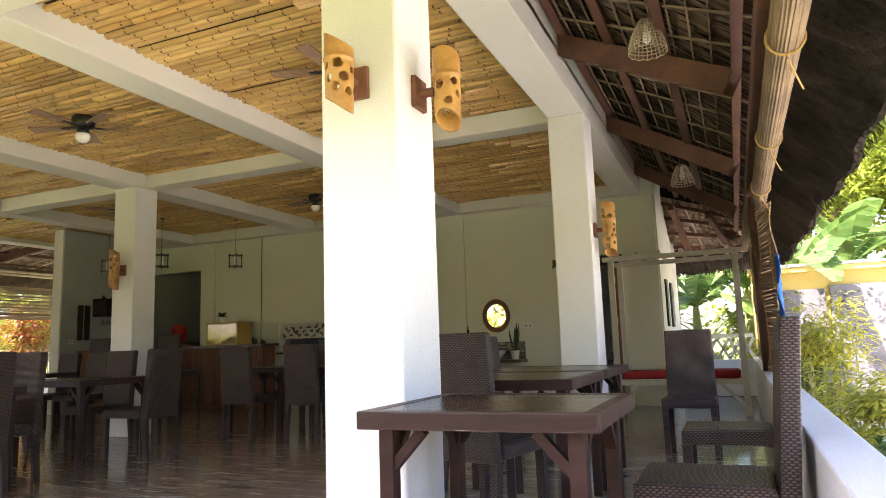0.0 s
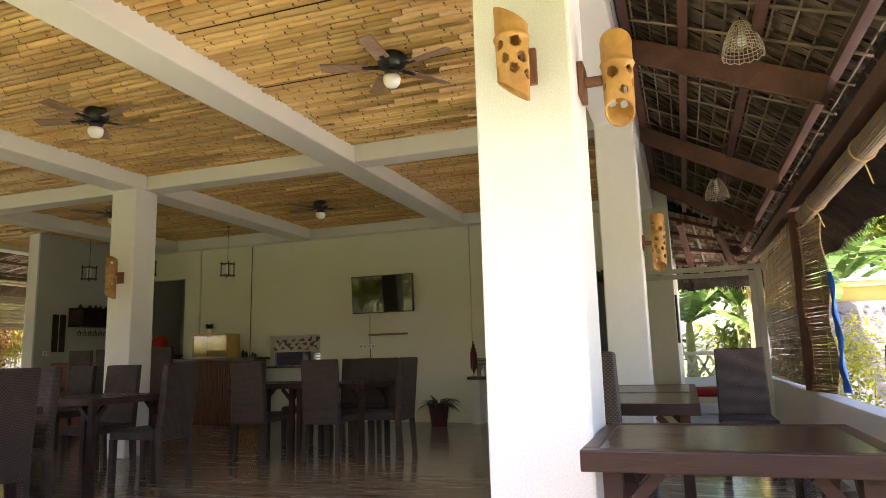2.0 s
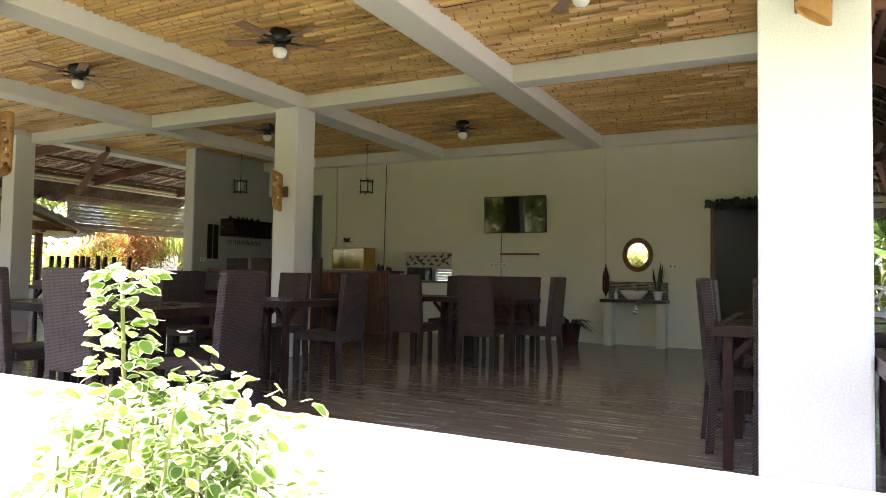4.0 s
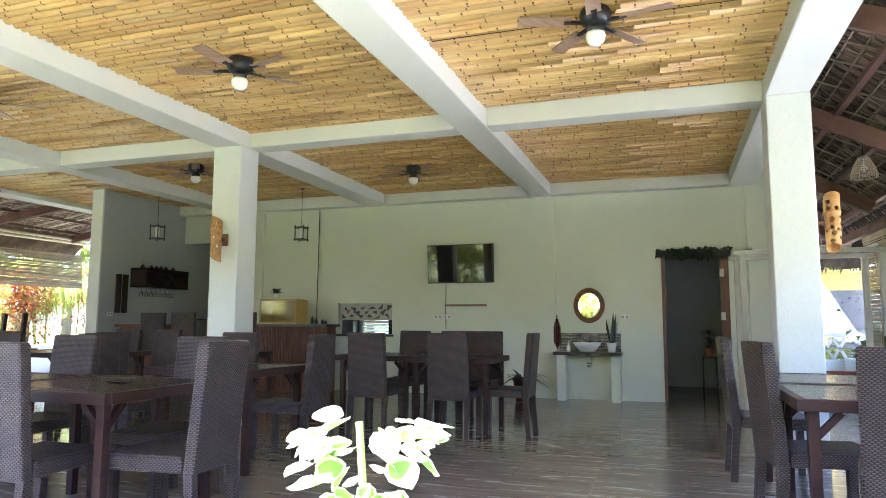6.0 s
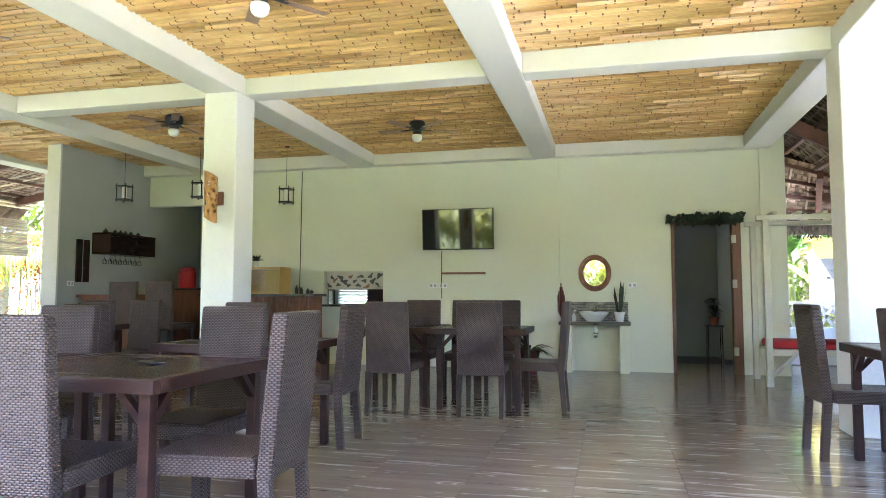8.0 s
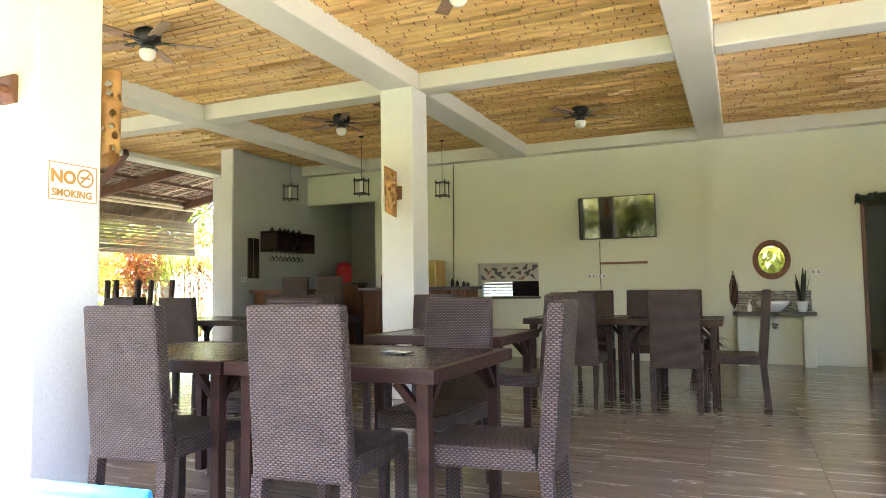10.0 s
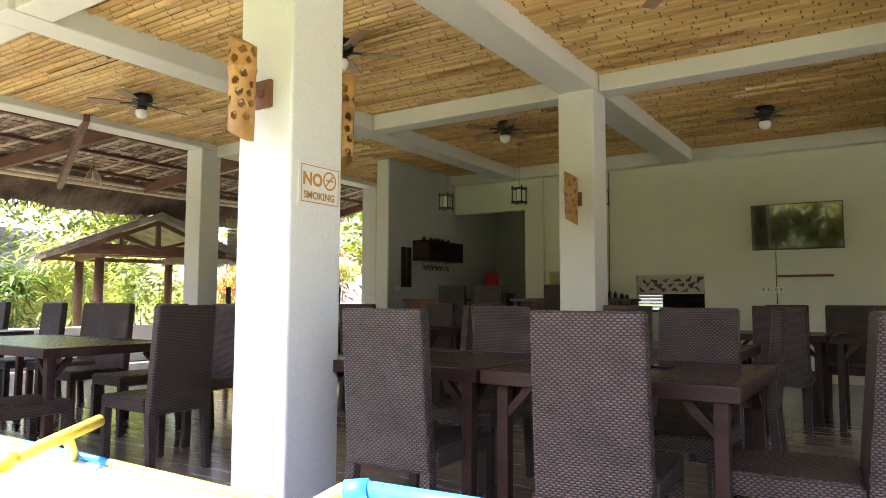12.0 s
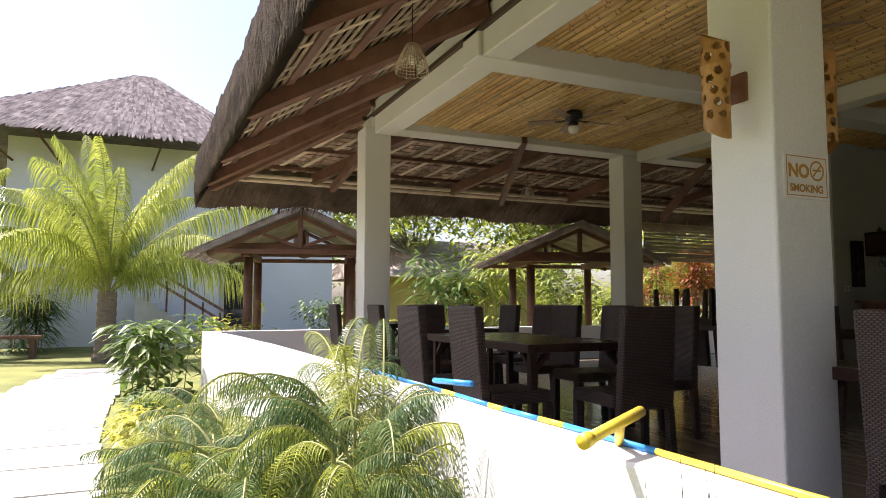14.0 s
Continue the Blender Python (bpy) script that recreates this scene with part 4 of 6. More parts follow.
# ---- fixtures ----
def ceiling_fan():
    f = thing("ceiling_fan", pose(0, 0, 0), "black ceiling fan with wooden blades and opal light", "fan", "ceiling fans")
    bm = bmesh.new()
    lathe(bm, [(0.06, -0.12), (0.095, -0.10), (0.105, -0.05), (0.10, -0.02), (0.085, 0.0)], 24)
    part("motor_housing", bm, M["black"], f, smooth=True)
    bm = bmesh.new()
    lathe(bm, [(0.045, -0.17), (0.055, -0.14), (0.045, -0.12)], 18)
    part("switch_housing", bm, M["black"], f, smooth=True)
    bm = bmesh.new()
    lathe(bm, [(0.0, -0.255), (0.035, -0.25), (0.058, -0.225), (0.066, -0.19), (0.06, -0.168)], 20)
    part("light_bowl", bm, M["opal"], f, "white opal glass light bowl", True)
    for k in range(5):
        a = 2 * math.pi * k / 5
        bm = bmesh.new()
        rotm = pose(0, 0, -0.10, 0, 0, math.degrees(a)) @ pose(0, 0, 0, 10, 0, 0)
        box(bm, 0.17, 0.51, -0.048, 0.048, -0.004, 0.004, 0.003, rotm)
        b = part("blade", bm, M["blade"], f, "brown wooden blade")
        bm = bmesh.new()
        box(bm, 0.08, 0.21, -0.018, 0.018, -0.004, 0.006, 0.002, pose(0, 0, -0.103, 0, 0, math.degrees(a)))
        part("blade_bracket", bm, M["black"], b)
    return f
FANS = [(-2.255, 4.21, 57), (-5.02, 4.205, 54), (-5.04, 8.065, 30), (-7.755, 7.10, 20), (-7.70, 4.10, 44), (-10.466, 4.10, 15)]
fan = ceiling_fan()
fan.matrix_basis = pose(FANS[0][0], FANS[0][1], 3.178, 0, 0, FANS[0][2])
for x, y, r in FANS[1:]:
    copy_thing(fan, pose(x, y, 3.178, 0, 0, r))


def lantern():
    f = thing("pendant_lantern", pose(0, 0, 0), "small black cage pendant lantern hanging on a cord", "lantern", "pendant lanterns")
    bm = bmesh.new()
    rod(bm, (0, 0, 0.12), (0, 0, 0.715), 0.004, 0.004, 6)
    part("cord", bm, M["black"], f)
    bm = bmesh.new()
    lathe(bm, [(0.03, 0.695), (0.035, 0.715)], 14)
    part("canopy", bm, M["black"], f)
    bm = bmesh.new()
    for z in (-0.1, 0.085):
        box(bm, -0.085, 0.085, -0.085, 0.085, z, z + 0.018, 0.003)
    for sx in (-1, 1):
        for sy in (-1, 1):
            rod(bm, (sx * 0.07, sy * 0.07, -0.12), (sx * 0.07, sy * 0.07, 0.13), 0.009, 0.009, 6)
    part("cage", bm, M["black"], f)
    bm = bmesh.new()
    lathe(bm, [(0.034, -0.082), (0.034, 0.084)], 16)
    part("shade", bm, M["opal"], f, "frosted white inner shade")
    return f
LAN = [(-7.223, 8.93), (-8.12, 8.19), (-9.29, 8.17)]
l0 = lantern()
l0.matrix_basis = pose(*LAN[0], 2.46)
for p in LAN[1:]:
    copy_thing(l0, pose(*p, 2.46))


def bamboo_lamp(half=0.215, rad=0.060):
    """Bamboo tube with slanting ends and round holes, held off the wall by a short arm; sticks out to -y."""
    f = thing("wall_lamp", pose(0, 0, 0), "carved bamboo wall lamp with round holes on a column", "lamp", "bamboo wall lamps")
    rng = random.Random(11)
    ring = half * 0.38
    holes = []
    for k in range(400):
        a, z, r = rng.uniform(0, 2 * math.pi), rng.uniform(-half + 0.045, half - 0.05), rng.uniform(0.015, 0.022)
        if abs(z - ring) < 0.028 or (half < 0.18 and z > ring) or abs(a - math.pi / 2) < 0.45:
            continue
        if all((rad * min(abs(a - b), 2 * math.pi - abs(a - b))) ** 2 + (z - c) ** 2 > (r + d + 0.010) ** 2 for b, c, d in holes):
            holes.append((a, z, r))
    bm = bmesh.new()
    NA, NZ = 60, 56
    grid = {}
    for i in range(NA):
        for j in range(NZ + 1):
            a = 2 * math.pi * i / NA
            z0, z1 = -half - 0.035 * math.cos(a), half - 0.035 * math.cos(a)
            z = z0 + (z1 - z0) * j / NZ
            rr = rad * (1 + 0.04 * z / half) + 0.006 * math.exp(-((z - ring) / 0.010) ** 2)
            grid[i, j] = (Vector((rr * math.cos(a), rr * math.sin(a), z)), a, z)
    vs = {}

    def vert(k):
        if k not in vs:
            vs[k] = bm.verts.new(grid[k][0])
        return vs[k]
    for i in range(NA):
        for j in range(NZ):
            i2 = (i + 1) % NA
            a, z = 2 * math.pi * (i + 0.5) / NA, (grid[i, j][2] + grid[i2, j][2] + grid[i, j + 1][2] + grid[i2, j + 1][2]) / 4
            if any((rad * min(abs(a - b), 2 * math.pi - abs(a - b))) ** 2 + (z - c) ** 2 < d * d for b, c, d in holes):
                continue
            bm.faces.new([vert(k) for k in ((i, j), (i2, j), (i2, j + 1), (i, j + 1))])
    sh = part("shade", bm, M["lampbamboo"], f, "pierced honey-coloured bamboo shade", True)
    sh.location = (0, -0.135, 0)
    sh.modifiers.new("thick", "SOLIDIFY").thickness = 0.007
    bm = bmesh.new()
    box(bm, -0.055, 0.055, -0.022, 0.0, -0.065, 0.065, 0.005)
    part("back_plate", bm, M["redwood"], f)
    bm = bmesh.new()
    rod(bm, (0, -0.02, 0), (0, -0.08, 0), 0.019, 0.019, 12)
    part("arm", bm, M["redwood"], f)
    return f
LAMPS = [(-0.86, Y_F[0], 1.965, 0), (X_A[1], 2.30, 1.955, 90), (-6.38, Y_M[0], 1.975, 0), (-6.385, Y_F[0], 1.98, 0), (X_A[1], 6.06, 1.93, 90), (-6.33, Y_F[1], 1.95, 180), (X_E[0], 2.28, 1.95, -90)]
w0 = bamboo_lamp()
w1 = bamboo_lamp(0.128, 0.054)
w1.matrix_basis = pose(*LAMPS[0][:3], 0, 0, LAMPS[0][3])
copy_thing(w1, pose(*LAMPS[1][:3], 0, 0, LAMPS[1][3]))
w0.matrix_basis = pose(*LAMPS[2][:3], 0, 0, LAMPS[2][3])
for x, y, z, r in LAMPS[3:]:
    copy_thing(w0, pose(x, y, z, 0, 0, r))


def basket_lamp():
    f = thing("basket_lamp", pose(0, 0, 0), "woven rattan basket lamp hanging under the thatch", "lamp", "basket lamps")
    bm = bmesh.new()
    n, rows = 26, 9
    P = []
    for j in range(rows + 1):
        t = j / rows
        r = 0.045 + 0.075 * math.sin(t * 1.45)
        P.append([Vector((r * math.cos(2 * math.pi * i / n), r * math.sin(2 * math.pi * i / n), 0.10 - 0.20 * t - (0.012 * (i % 2) if j == rows else 0))) for i in range(n)])
    for j in range(rows + 1):
        for i in range(n):
            rod(bm, P[j][i], P[j][(i + 1) % n], 0.0032, 0.0032, 4, False)
            if j < rows:
                rod(bm, P[j][i], P[j + 1][i], 0.003, 0.003, 4, False)
    part("shade", bm, M["slat"], f)
    bm = bmesh.new()
    lathe(bm, [(0.0, -0.05), (0.025, -0.035), (0.03, -0.01), (0.015, 0.04), (0.014, 0.09)], 14)
    part("bulb", bm, M["opal"], f, "white bulb", True)
    bm = bmesh.new()
    rod(bm, (0, 0, 0.09), (0, 0, 0.42), 0.004, 0.004, 5)
    part("cord", bm, M["black"], f)
    return f
b0 = basket_lamp()
BASK = [(0.06, 4.18, 2.84), (0.03, 7.44, 2.66), (-8.65, 1.43, 2.78), (-13.3, 5.2, 2.75)]
b0.matrix_basis = pose(*BASK[0])
for p in BASK[1:]:
    copy_thing(b0, pose(*p))

# no smoking sign
s = thing("no_smoking_sign", pose(X_C[1], 2.305, 1.567, 90, 0, 90), "white no smoking sign with gold letters on a column", "sign")
boxpart("board", (-0.14, 0.14, -0.1, 0.1, 0.0, 0.006), M["sign"], s, 0.002)
bm = bmesh.new()
for x0, x1, y0, y1 in ((-0.125, 0.125, 0.083, 0.087), (-0.125, 0.125, -0.087, -0.083), (-0.125, -0.121, -0.083, 0.083), (0.121, 0.125, -0.083, 0.083)):
    box(bm, x0, x1, y0, y1, 0.0065, 0.0075)
part("border", bm, M["gold"], s)
bm = bmesh.new()
for k in range(28):
    a, b = 2 * math.pi * k / 28, 2 * math.pi * (k + 1) / 28
    ps = [(0.062 + r * math.cos(t), 0.028 + r * math.sin(t), 0.0075) for r, t in ((0.036, a), (0.045, a), (0.045, b), (0.036, b))]
    quad(bm, *ps)
plank(bm, (0.036, 0.002, 0.0075), (0.088, 0.054, 0.0075), 0.008, 0.001)
plank(bm, (0.036, 0.030, 0.0075), (0.088, 0.030, 0.0075), 0.008, 0.001)
part("symbol", bm, M["gold"], s)


def words(text, size, x, y, z, mat, parent, bold=0.0):
    cu = bpy.data.curves.new(text.lower(), "FONT")
    cu.body, cu.size, cu.offset = text, size, bold
    cu.extrude = 0.0006
    o = new("lettering", cu)
    cu.materials.append(mat)
    o.parent = parent
    o.location = (x, y, z)
    return o
words("NO", 0.080, -0.115, -0.005, 0.0075, M["gold"], s, 0.003)
words("SMOKING", 0.046, -0.108, -0.068, 0.0075, M["gold"], s, 0.0015)

# television, shelf, sockets
tv = thing("television", pose(-4.94, Y_B - 0.035, 2.02, 4, 0, 0), "flat black wall television reflecting the garden", "television")
boxpart("body", (-0.535, 0.535, -0.075, -0.02, -0.302, 0.302), M["black"], tv, 0.006)
boxpart("screen", (-0.522, 0.522, -0.079, -0.0755, -0.285, 0.290), M["screen"], tv)
boxpart("wall_bracket", (-0.2, 0.2, -0.0195, 0.0, -0.15, 0.15), M["black"], tv)
boxpart("stand_tab", (-0.05, 0.05, -0.07, -0.03, -0.312, -0.302), M["steel"], tv)
bm = bmesh.new()
for a, b in (((-5.2, 9.943, 1.70), (-5.205, 9.943, 1.35)), ((-5.205, 9.943, 1.35), (-5.2, 9.943, 1.0))):
    rod(bm, a, b, 0.006, 0.006, 6)
tagged(mesh_ob("tv_cable", bm, M["black"]), "thin black cable running down the wall", "cable")
sh = thing("wall_shelf", pose(-4.86, Y_B, 1.37), "thin brown wooden wall shelf below the television", "shelf")
boxpart("board", (-0.32, 0.32, -0.12, 0.0, -0.014, 0.014), M["redwood"], sh, 0.003)
def socket(x, z, n, wallx=None):
    m = pose(x, Y_B, z) if wallx is None else pose(wallx, x, z, 0, 0, 90)
    o = thing("wall_socket", m, "pale double wall socket plate", "socket")
    for k in range(n):
        boxpart("plate", (k * 0.15 - 0.06, k * 0.15 + 0.06, -0.012, 0.0, -0.035, 0.035), M["ceramic"], o, 0.004)
        for dx in (-0.03, 0.03):
            boxpart("outlet", (k * 0.15 + dx - 0.016, k * 0.15 + dx + 0.016, -0.014, -0.0122, -0.02, 0.02), M["steel"], o)
socket(-5.33, 1.19, 2)
socket(-2.48, 1.19, 1)
socket(8.28, 1.22, 1, -10.24)
bm = bmesh.new()
rod(bm, (-7.47, Y_B - 0.012, 3.0), (-7.49, Y_B - 0.012, 1.0), 0.007, 0.007, 8)
tagged(mesh_ob("conduit", bm, M["black"]), "dark cable conduit down the back wall", "conduit", kind="structure")

# oval mirror
mi = thing("oval_mirror", pose(-2.985, Y_B, 1.36, 90, 0, 0), "oval mirror in a broad brown wooden frame", "mirror")
bm = bmesh.new()
n = 40
prof = [(1.0, 0.0), (1.0, 0.022), (0.94, 0.034), (0.80, 0.034), (0.70, 0.018), (0.70, 0.0)]
rings = [[bm.verts.new((k * 0.225 * math.cos(2 * math.pi * i / n), k * 0.258 * math.sin(2 * math.pi * i / n), h)) for k, h in prof] for i in range(n)]
for i in range(n):
    a, b = rings[i], rings[(i + 1) % n]
    for k in range(5):
        bm.faces.new((a[k], b[k], b[k + 1], a[k + 1]))
bmesh.ops.recalc_face_normals(bm, faces=bm.faces)
part("frame", bm, M["redwood"], mi, smooth=False)
bm = bmesh.new()
bm.faces.new([bm.verts.new((0.71 * 0.225 * math.cos(2 * math.pi * i / n), 0.71 * 0.258 * math.sin(2 * math.pi * i / n), 0.012)) for i in range(n)])
part("glass", bm, M["mirror"], mi, "silvered mirror glass")

# wash stand
ws = thing("wash_stand", pose(-3.0, Y_B, 0), "dark stone wash counter on two cream wall stubs", "washstand")
boxpart("counter", (-0.47, 0.48, -0.36, 0, 0.645, 0.69), M["counter"], ws, 0.004)
boxpart("support", (-0.42, -0.30, -0.30, 0, 0, 0.644), M["wall"], ws, 0.004)
boxpart("support", (0.335, 0.46, -0.30, 0, 0, 0.644), M["wall"], ws, 0.004)
rng = random.Random(8)
bm = bmesh.new()
z = 0.692
while z < 0.95:
    x = -0.42 - rng.uniform(0, 0.05)
    while x < 0.46:
        w = rng.choice((0.03, 0.05, 0.075, 0.1))
        a, b = max(x, -0.42), min(x + w, 0.46)
        if b - a > 0.01:
            box(bm, a + 0.001, b - 0.001, -0.01 - rng.random() * 0.003, 0, z, z + 0.02)
        x += w
    z += 0.022
part("mosaic_splashback", bm, M["splash"], ws, "mosaic splashback of mixed brown and cream strips")
bs = thing("basin", pose(-3.0, Y_B - 0.2, 0.69), "round white ceramic vessel basin", "basin")
bm = bmesh.new()
lathe(bm, [(0.08, 0), (0.10, 0.004), (0.185, 0.095), (0.205, 0.135), (0.195, 0.138), (0.168, 0.097), (0.05, 0.03), (0.0, 0.028)], 32)
part("bowl", bm, M["ceramic"], bs, smooth=True)
fc = thing("faucet", pose(-3.0, Y_B - 0.05, 0.69), "small chrome basin tap", "tap")
bm = bmesh.new()
rod(bm, (0, 0, 0), (0, 0, 0.2), 0.013, 0.012, 12)
rod(bm, (0, 0, 0.19), (0, -0.1, 0.21), 0.010, 0.009, 10)
part("spout", bm, M["chrome"], fc, smooth=True)
bm = bmesh.new()
rod(bm, (0, 0, 0.2), (0.03, 0.0, 0.25), 0.006, 0.008, 8)
part("lever", bm, M["chrome"], fc, smooth=True)
tr = thing("drain_trap", pose(-2.98, Y_B - 0.2, 0), "white plastic drain trap under the wash counter", "pipe")
bm = bmesh.new()
rod(bm, (0, 0, 0.645), (0, 0, 0.53), 0.022, 0.022, 12)
rod(bm, (0, 0, 0.52), (0, 0.06, 0.49), 0.022, 0.022, 12)
rod(bm, (0, 0.06, 0.49), (0, 0.2, 0.53), 0.022, 0.022, 12)
part("pipe", bm, M["ceramic"], tr, smooth=True)
bm = bmesh.new()
lathe(bm, [(0.02, 0.47), (0.04, 0.48), (0.04, 0.53), (0.025, 0.54)], 16)
part("bottle_trap", bm, M["chrome"], tr, smooth=True)
so = thing("soap_bottle", pose(-3.27, Y_B - 0.17, 0.69), "clear soap pump bottle on the counter", "bottle")
bm = bmesh.new()
lathe(bm, [(0.028, 0), (0.032, 0.01), (0.032, 0.08), (0.012, 0.1), (0.012, 0.115)], 16)
part("bottle", bm, M["ceramic"], so, smooth=True)
bm = bmesh.new()
rod(bm, (0, 0, 0.115), (0, 0, 0.15), 0.006, 0.006, 8)
rod(bm, (0, 0, 0.15), (0.035, 0, 0.148), 0.006, 0.005, 8)
part("pump", bm, M["ceramic"], so)
tw = thing("hand_towel", pose(-3.46, Y_B - 0.04, 0), "dark maroon hand towel hanging on the wall", "towel")
bm = bmesh.new()
for i in range(7):
    x = -0.045 + i * 0.015
    box(bm, x, x + 0.014, -0.012 - 0.012 * (i % 2), 0.0, 0.72 + 0.03 * abs(i - 3), 1.22 - 0.055 * abs(i - 3), 0.004)
part("cloth", bm, M["maroon"], tw)


# leaves and stems
def blade_leaf(bm, p, d, up, L, W, droop=0.2, n=3):
    """A pointed leaf of two halves with a fold, from p along d."""
    d, up = Vector(d).normalized(), Vector(up)
    s = d.cross(up)
    s = s.normalized() if s.length > 1e-4 else Vector((1, 0, 0))
    up = s.cross(d)
    pts = []
    for i in range(n + 1):
        t = i / n
        w = W * math.sin(math.pi * min(0.97, 0.08 + 0.92 * t)) ** 0.8 / 2
        c = Vector(p) + d * (L * t) - Vector((0, 0, 1)) * (droop * L * t * t)
        pts.append((bm.verts.new(c - s * w + up * w * 0.25), bm.verts.new(c), bm.verts.new(c + s * w + up * w * 0.25)))
    for a, b in zip(pts, pts[1:]):
        bm.faces.new((a[0], a[1], b[1], b[0]))
        bm.faces.new((a[1], a[2], b[2], b[1]))


def round_leaf(bm, p, d, L, W, rng):
    """A rounded, cupped leaf with a short tip: green middle, cream rim (second material)."""
    d = Vector(d).normalized()
    s = d.cross(Vector((rng.uniform(-0.7, 0.7), rng.uniform(-0.7, 0.7), 1))).normalized()
    u = s.cross(d)
    c = Vector(p) + d * L * 0.55
    n = 10
    jag = [rng.uniform(0.72, 0.86) for _ in range(n)]
    out, inner = [], []
    for k in range(n):
        a = 2 * math.pi * k / n
        e = d * (L * (0.5 * math.cos(a) + (0.12 if k == 0 else 0))) + s * (0.5 * W * math.sin(a))
        lift = u * (rng.uniform(-0.05, 0.05) + 0.10 * math.sin(a) ** 2) * L
        out.append(bm.verts.new(c + e + lift))
        inner.append(bm.verts.new(c + e * jag[k] + lift * 0.5))
    bm.faces.new(inner)
    for k in range(n):
        bm.faces.new((inner[k], out[k], out[(k + 1) % n], inner[(k + 1) % n])).material_index = 1


def shrub(name, m, label, mat, rng, n, rx, ry, z0, z1, L, W, stems=8, group="", droop=0.3, category="shrub", stem_mat="stem", base=0.15, rounded=False):
    t = thing(name, m, label, category, group)
    bm = bmesh.new()
    tips = []
    for k in range(stems):
        a = rng.uniform(0, 6.28)
        b = Vector((base * rx * math.cos(a), base * ry * math.sin(a), 0))
        q = Vector((rng.uniform(0.2, 0.85) * rx * math.cos(a), rng.uniform(0.2, 0.85) * ry * math.sin(a), rng.uniform(0.6, 0.95) * z1))
        mid = (b + q) / 2 + Vector((rng.uniform(-.1, .1) * rx, rng.uniform(-.1, .1) * ry, 0.08 * z1))
        rod(bm, b, mid, 0.006 * z1 + 0.001, 0.004 * z1 + 0.001, 5, False)
        rod(bm, mid, q, 0.004 * z1 + 0.001, 0.002 * z1 + 0.0005, 5, False)
        tips.append((b, mid, q))
    tagged(part("stem", bm, M[stem_mat], t), kind="stuff")
    bm = bmesh.new()
    for k in range(n):
        b, mid, q = rng.choice(tips)
        u = rng.random() ** 0.6
        c = lerp(mid, q, u) if rng.random() < 0.75 else lerp(b, mid, rng.random())
        a = rng.uniform(0, 6.28)
        rad = rng.uniform(0, 0.42)
        c = c + Vector((rx * rad * math.cos(a), ry * rad * math.sin(a), rng.uniform(-0.10, 0.12) * z1))
        if c.z < z0:
            c.z = z0 + rng.random() * 0.3 * (z1 - z0)
        c.z = min(c.z, z1 * rng.uniform(0.9, 1.03))
        d = Vector((math.cos(a), math.sin(a), rng.uniform(-1.1, 0.35) if rounded else rng.uniform(-0.3, 0.8)))
        if rounded:
            k_ = rng.uniform(0.55, 1.2)
            round_leaf(bm, c, d, L * k_, W * k_, rng)
        else:
            blade_leaf(bm, c, d, (0, 0, 1), L * rng.uniform(0.6, 1.2), W * rng.uniform(0.7, 1.2), droop, 2)
    fo = part("foliage", bm, M[mat], t)
    if rounded:
        fo.data.materials.append(M["leafrim"])
    return t


def pot(parent, r0, r1, h, mat):
    bm = bmesh.new()
    lathe(bm, [(r0, 0), (r1, h * 0.9), (r1 * 1.08, h * 0.9), (r1 * 1.08, h), (r1 * 0.95, h), (r1 * 0.9, h * 0.88), (0, h * 0.87)], 24)
    part("pot", bm, M[mat], parent, smooth=False)

prng = random.Random(21)
sp = thing("snake_plant", pose(-2.66, Y_B - 0.17, 0.69), "snake plant in a small white pot on the counter", "plant")
pot(sp, 0.05, 0.07, 0.13, "ceramic")
bm = bmesh.new()
for k in range(7):
    a = prng.uniform(0, 6.28)
    blade_leaf(bm, (0.02 * math.cos(a), 0.02 * math.sin(a), 0.11), (0.22 * math.cos(a), 0.12 * math.sin(a), 1), (math.cos(a), math.sin(a), 0), prng.uniform(0.25, 0.5), 0.045, 0.0, 4)
part("foliage", bm, M["dark_leaf"], sp)
pp = thing("potted_plant", pose(-3.86, 9.42, 0), "trailing house plant in a dark red floor pot", "plant")
pot(pp, 0.11, 0.15, 0.32, "maroon")
bm = bmesh.new()
for k in range(46):
    a = prng.uniform(0, 6.28)
    blade_leaf(bm, (0.08 * math.cos(a), 0.08 * math.sin(a), 0.30), (math.cos(a), math.sin(a), prng.uniform(0.2, 1.4)), (0, 0, 1), prng.uniform(0.2, 0.42), 0.04, prng.uniform(0.3, 0.9), 4)
part("foliage", bm, M["dark_leaf"], pp)
gl = thing("leaf_garland", pose(-1.515, Y_B - 0.05, 2.085), "dark artificial leaf garland over the doorway", "garland")
bm = bmesh.new()
rod(bm, (-0.47, 0.0, 0), (0.47, 0.0, 0.0), 0.012, 0.012, 6)
part("vine", bm, M["dark_leaf"], gl)
bm = bmesh.new()
for k in range(230):
    x = prng.uniform(-0.48, 0.46)
    a = prng.uniform(0, 6.28)
    blade_leaf(bm, (x, prng.uniform(-0.05, 0.0), prng.uniform(-0.05, 0.05)), (math.cos(a), -0.5, math.sin(a)), (0, -1, 0), prng.uniform(0.05, 0.09), 0.045, 0.1, 2)
part("foliage", bm, M["dark_leaf"], gl)
ps = thing("plant_stand", pose(-1.32, 10.75, 0), "small black metal plant stand in the room behind", "stand")
for sx in (-0.1, 0.1):
    for sy in (-0.1, 0.1):
        bm = bmesh.new()
        rod(bm, (sx, sy, 0), (sx * 0.9, sy * 0.9, 0.6), 0.009, 0.009, 6)
        part("leg", bm, M["black"], ps)
boxpart("top", (-0.12, 0.12, -0.12, 0.12, 0.6, 0.615), M["black"], ps)
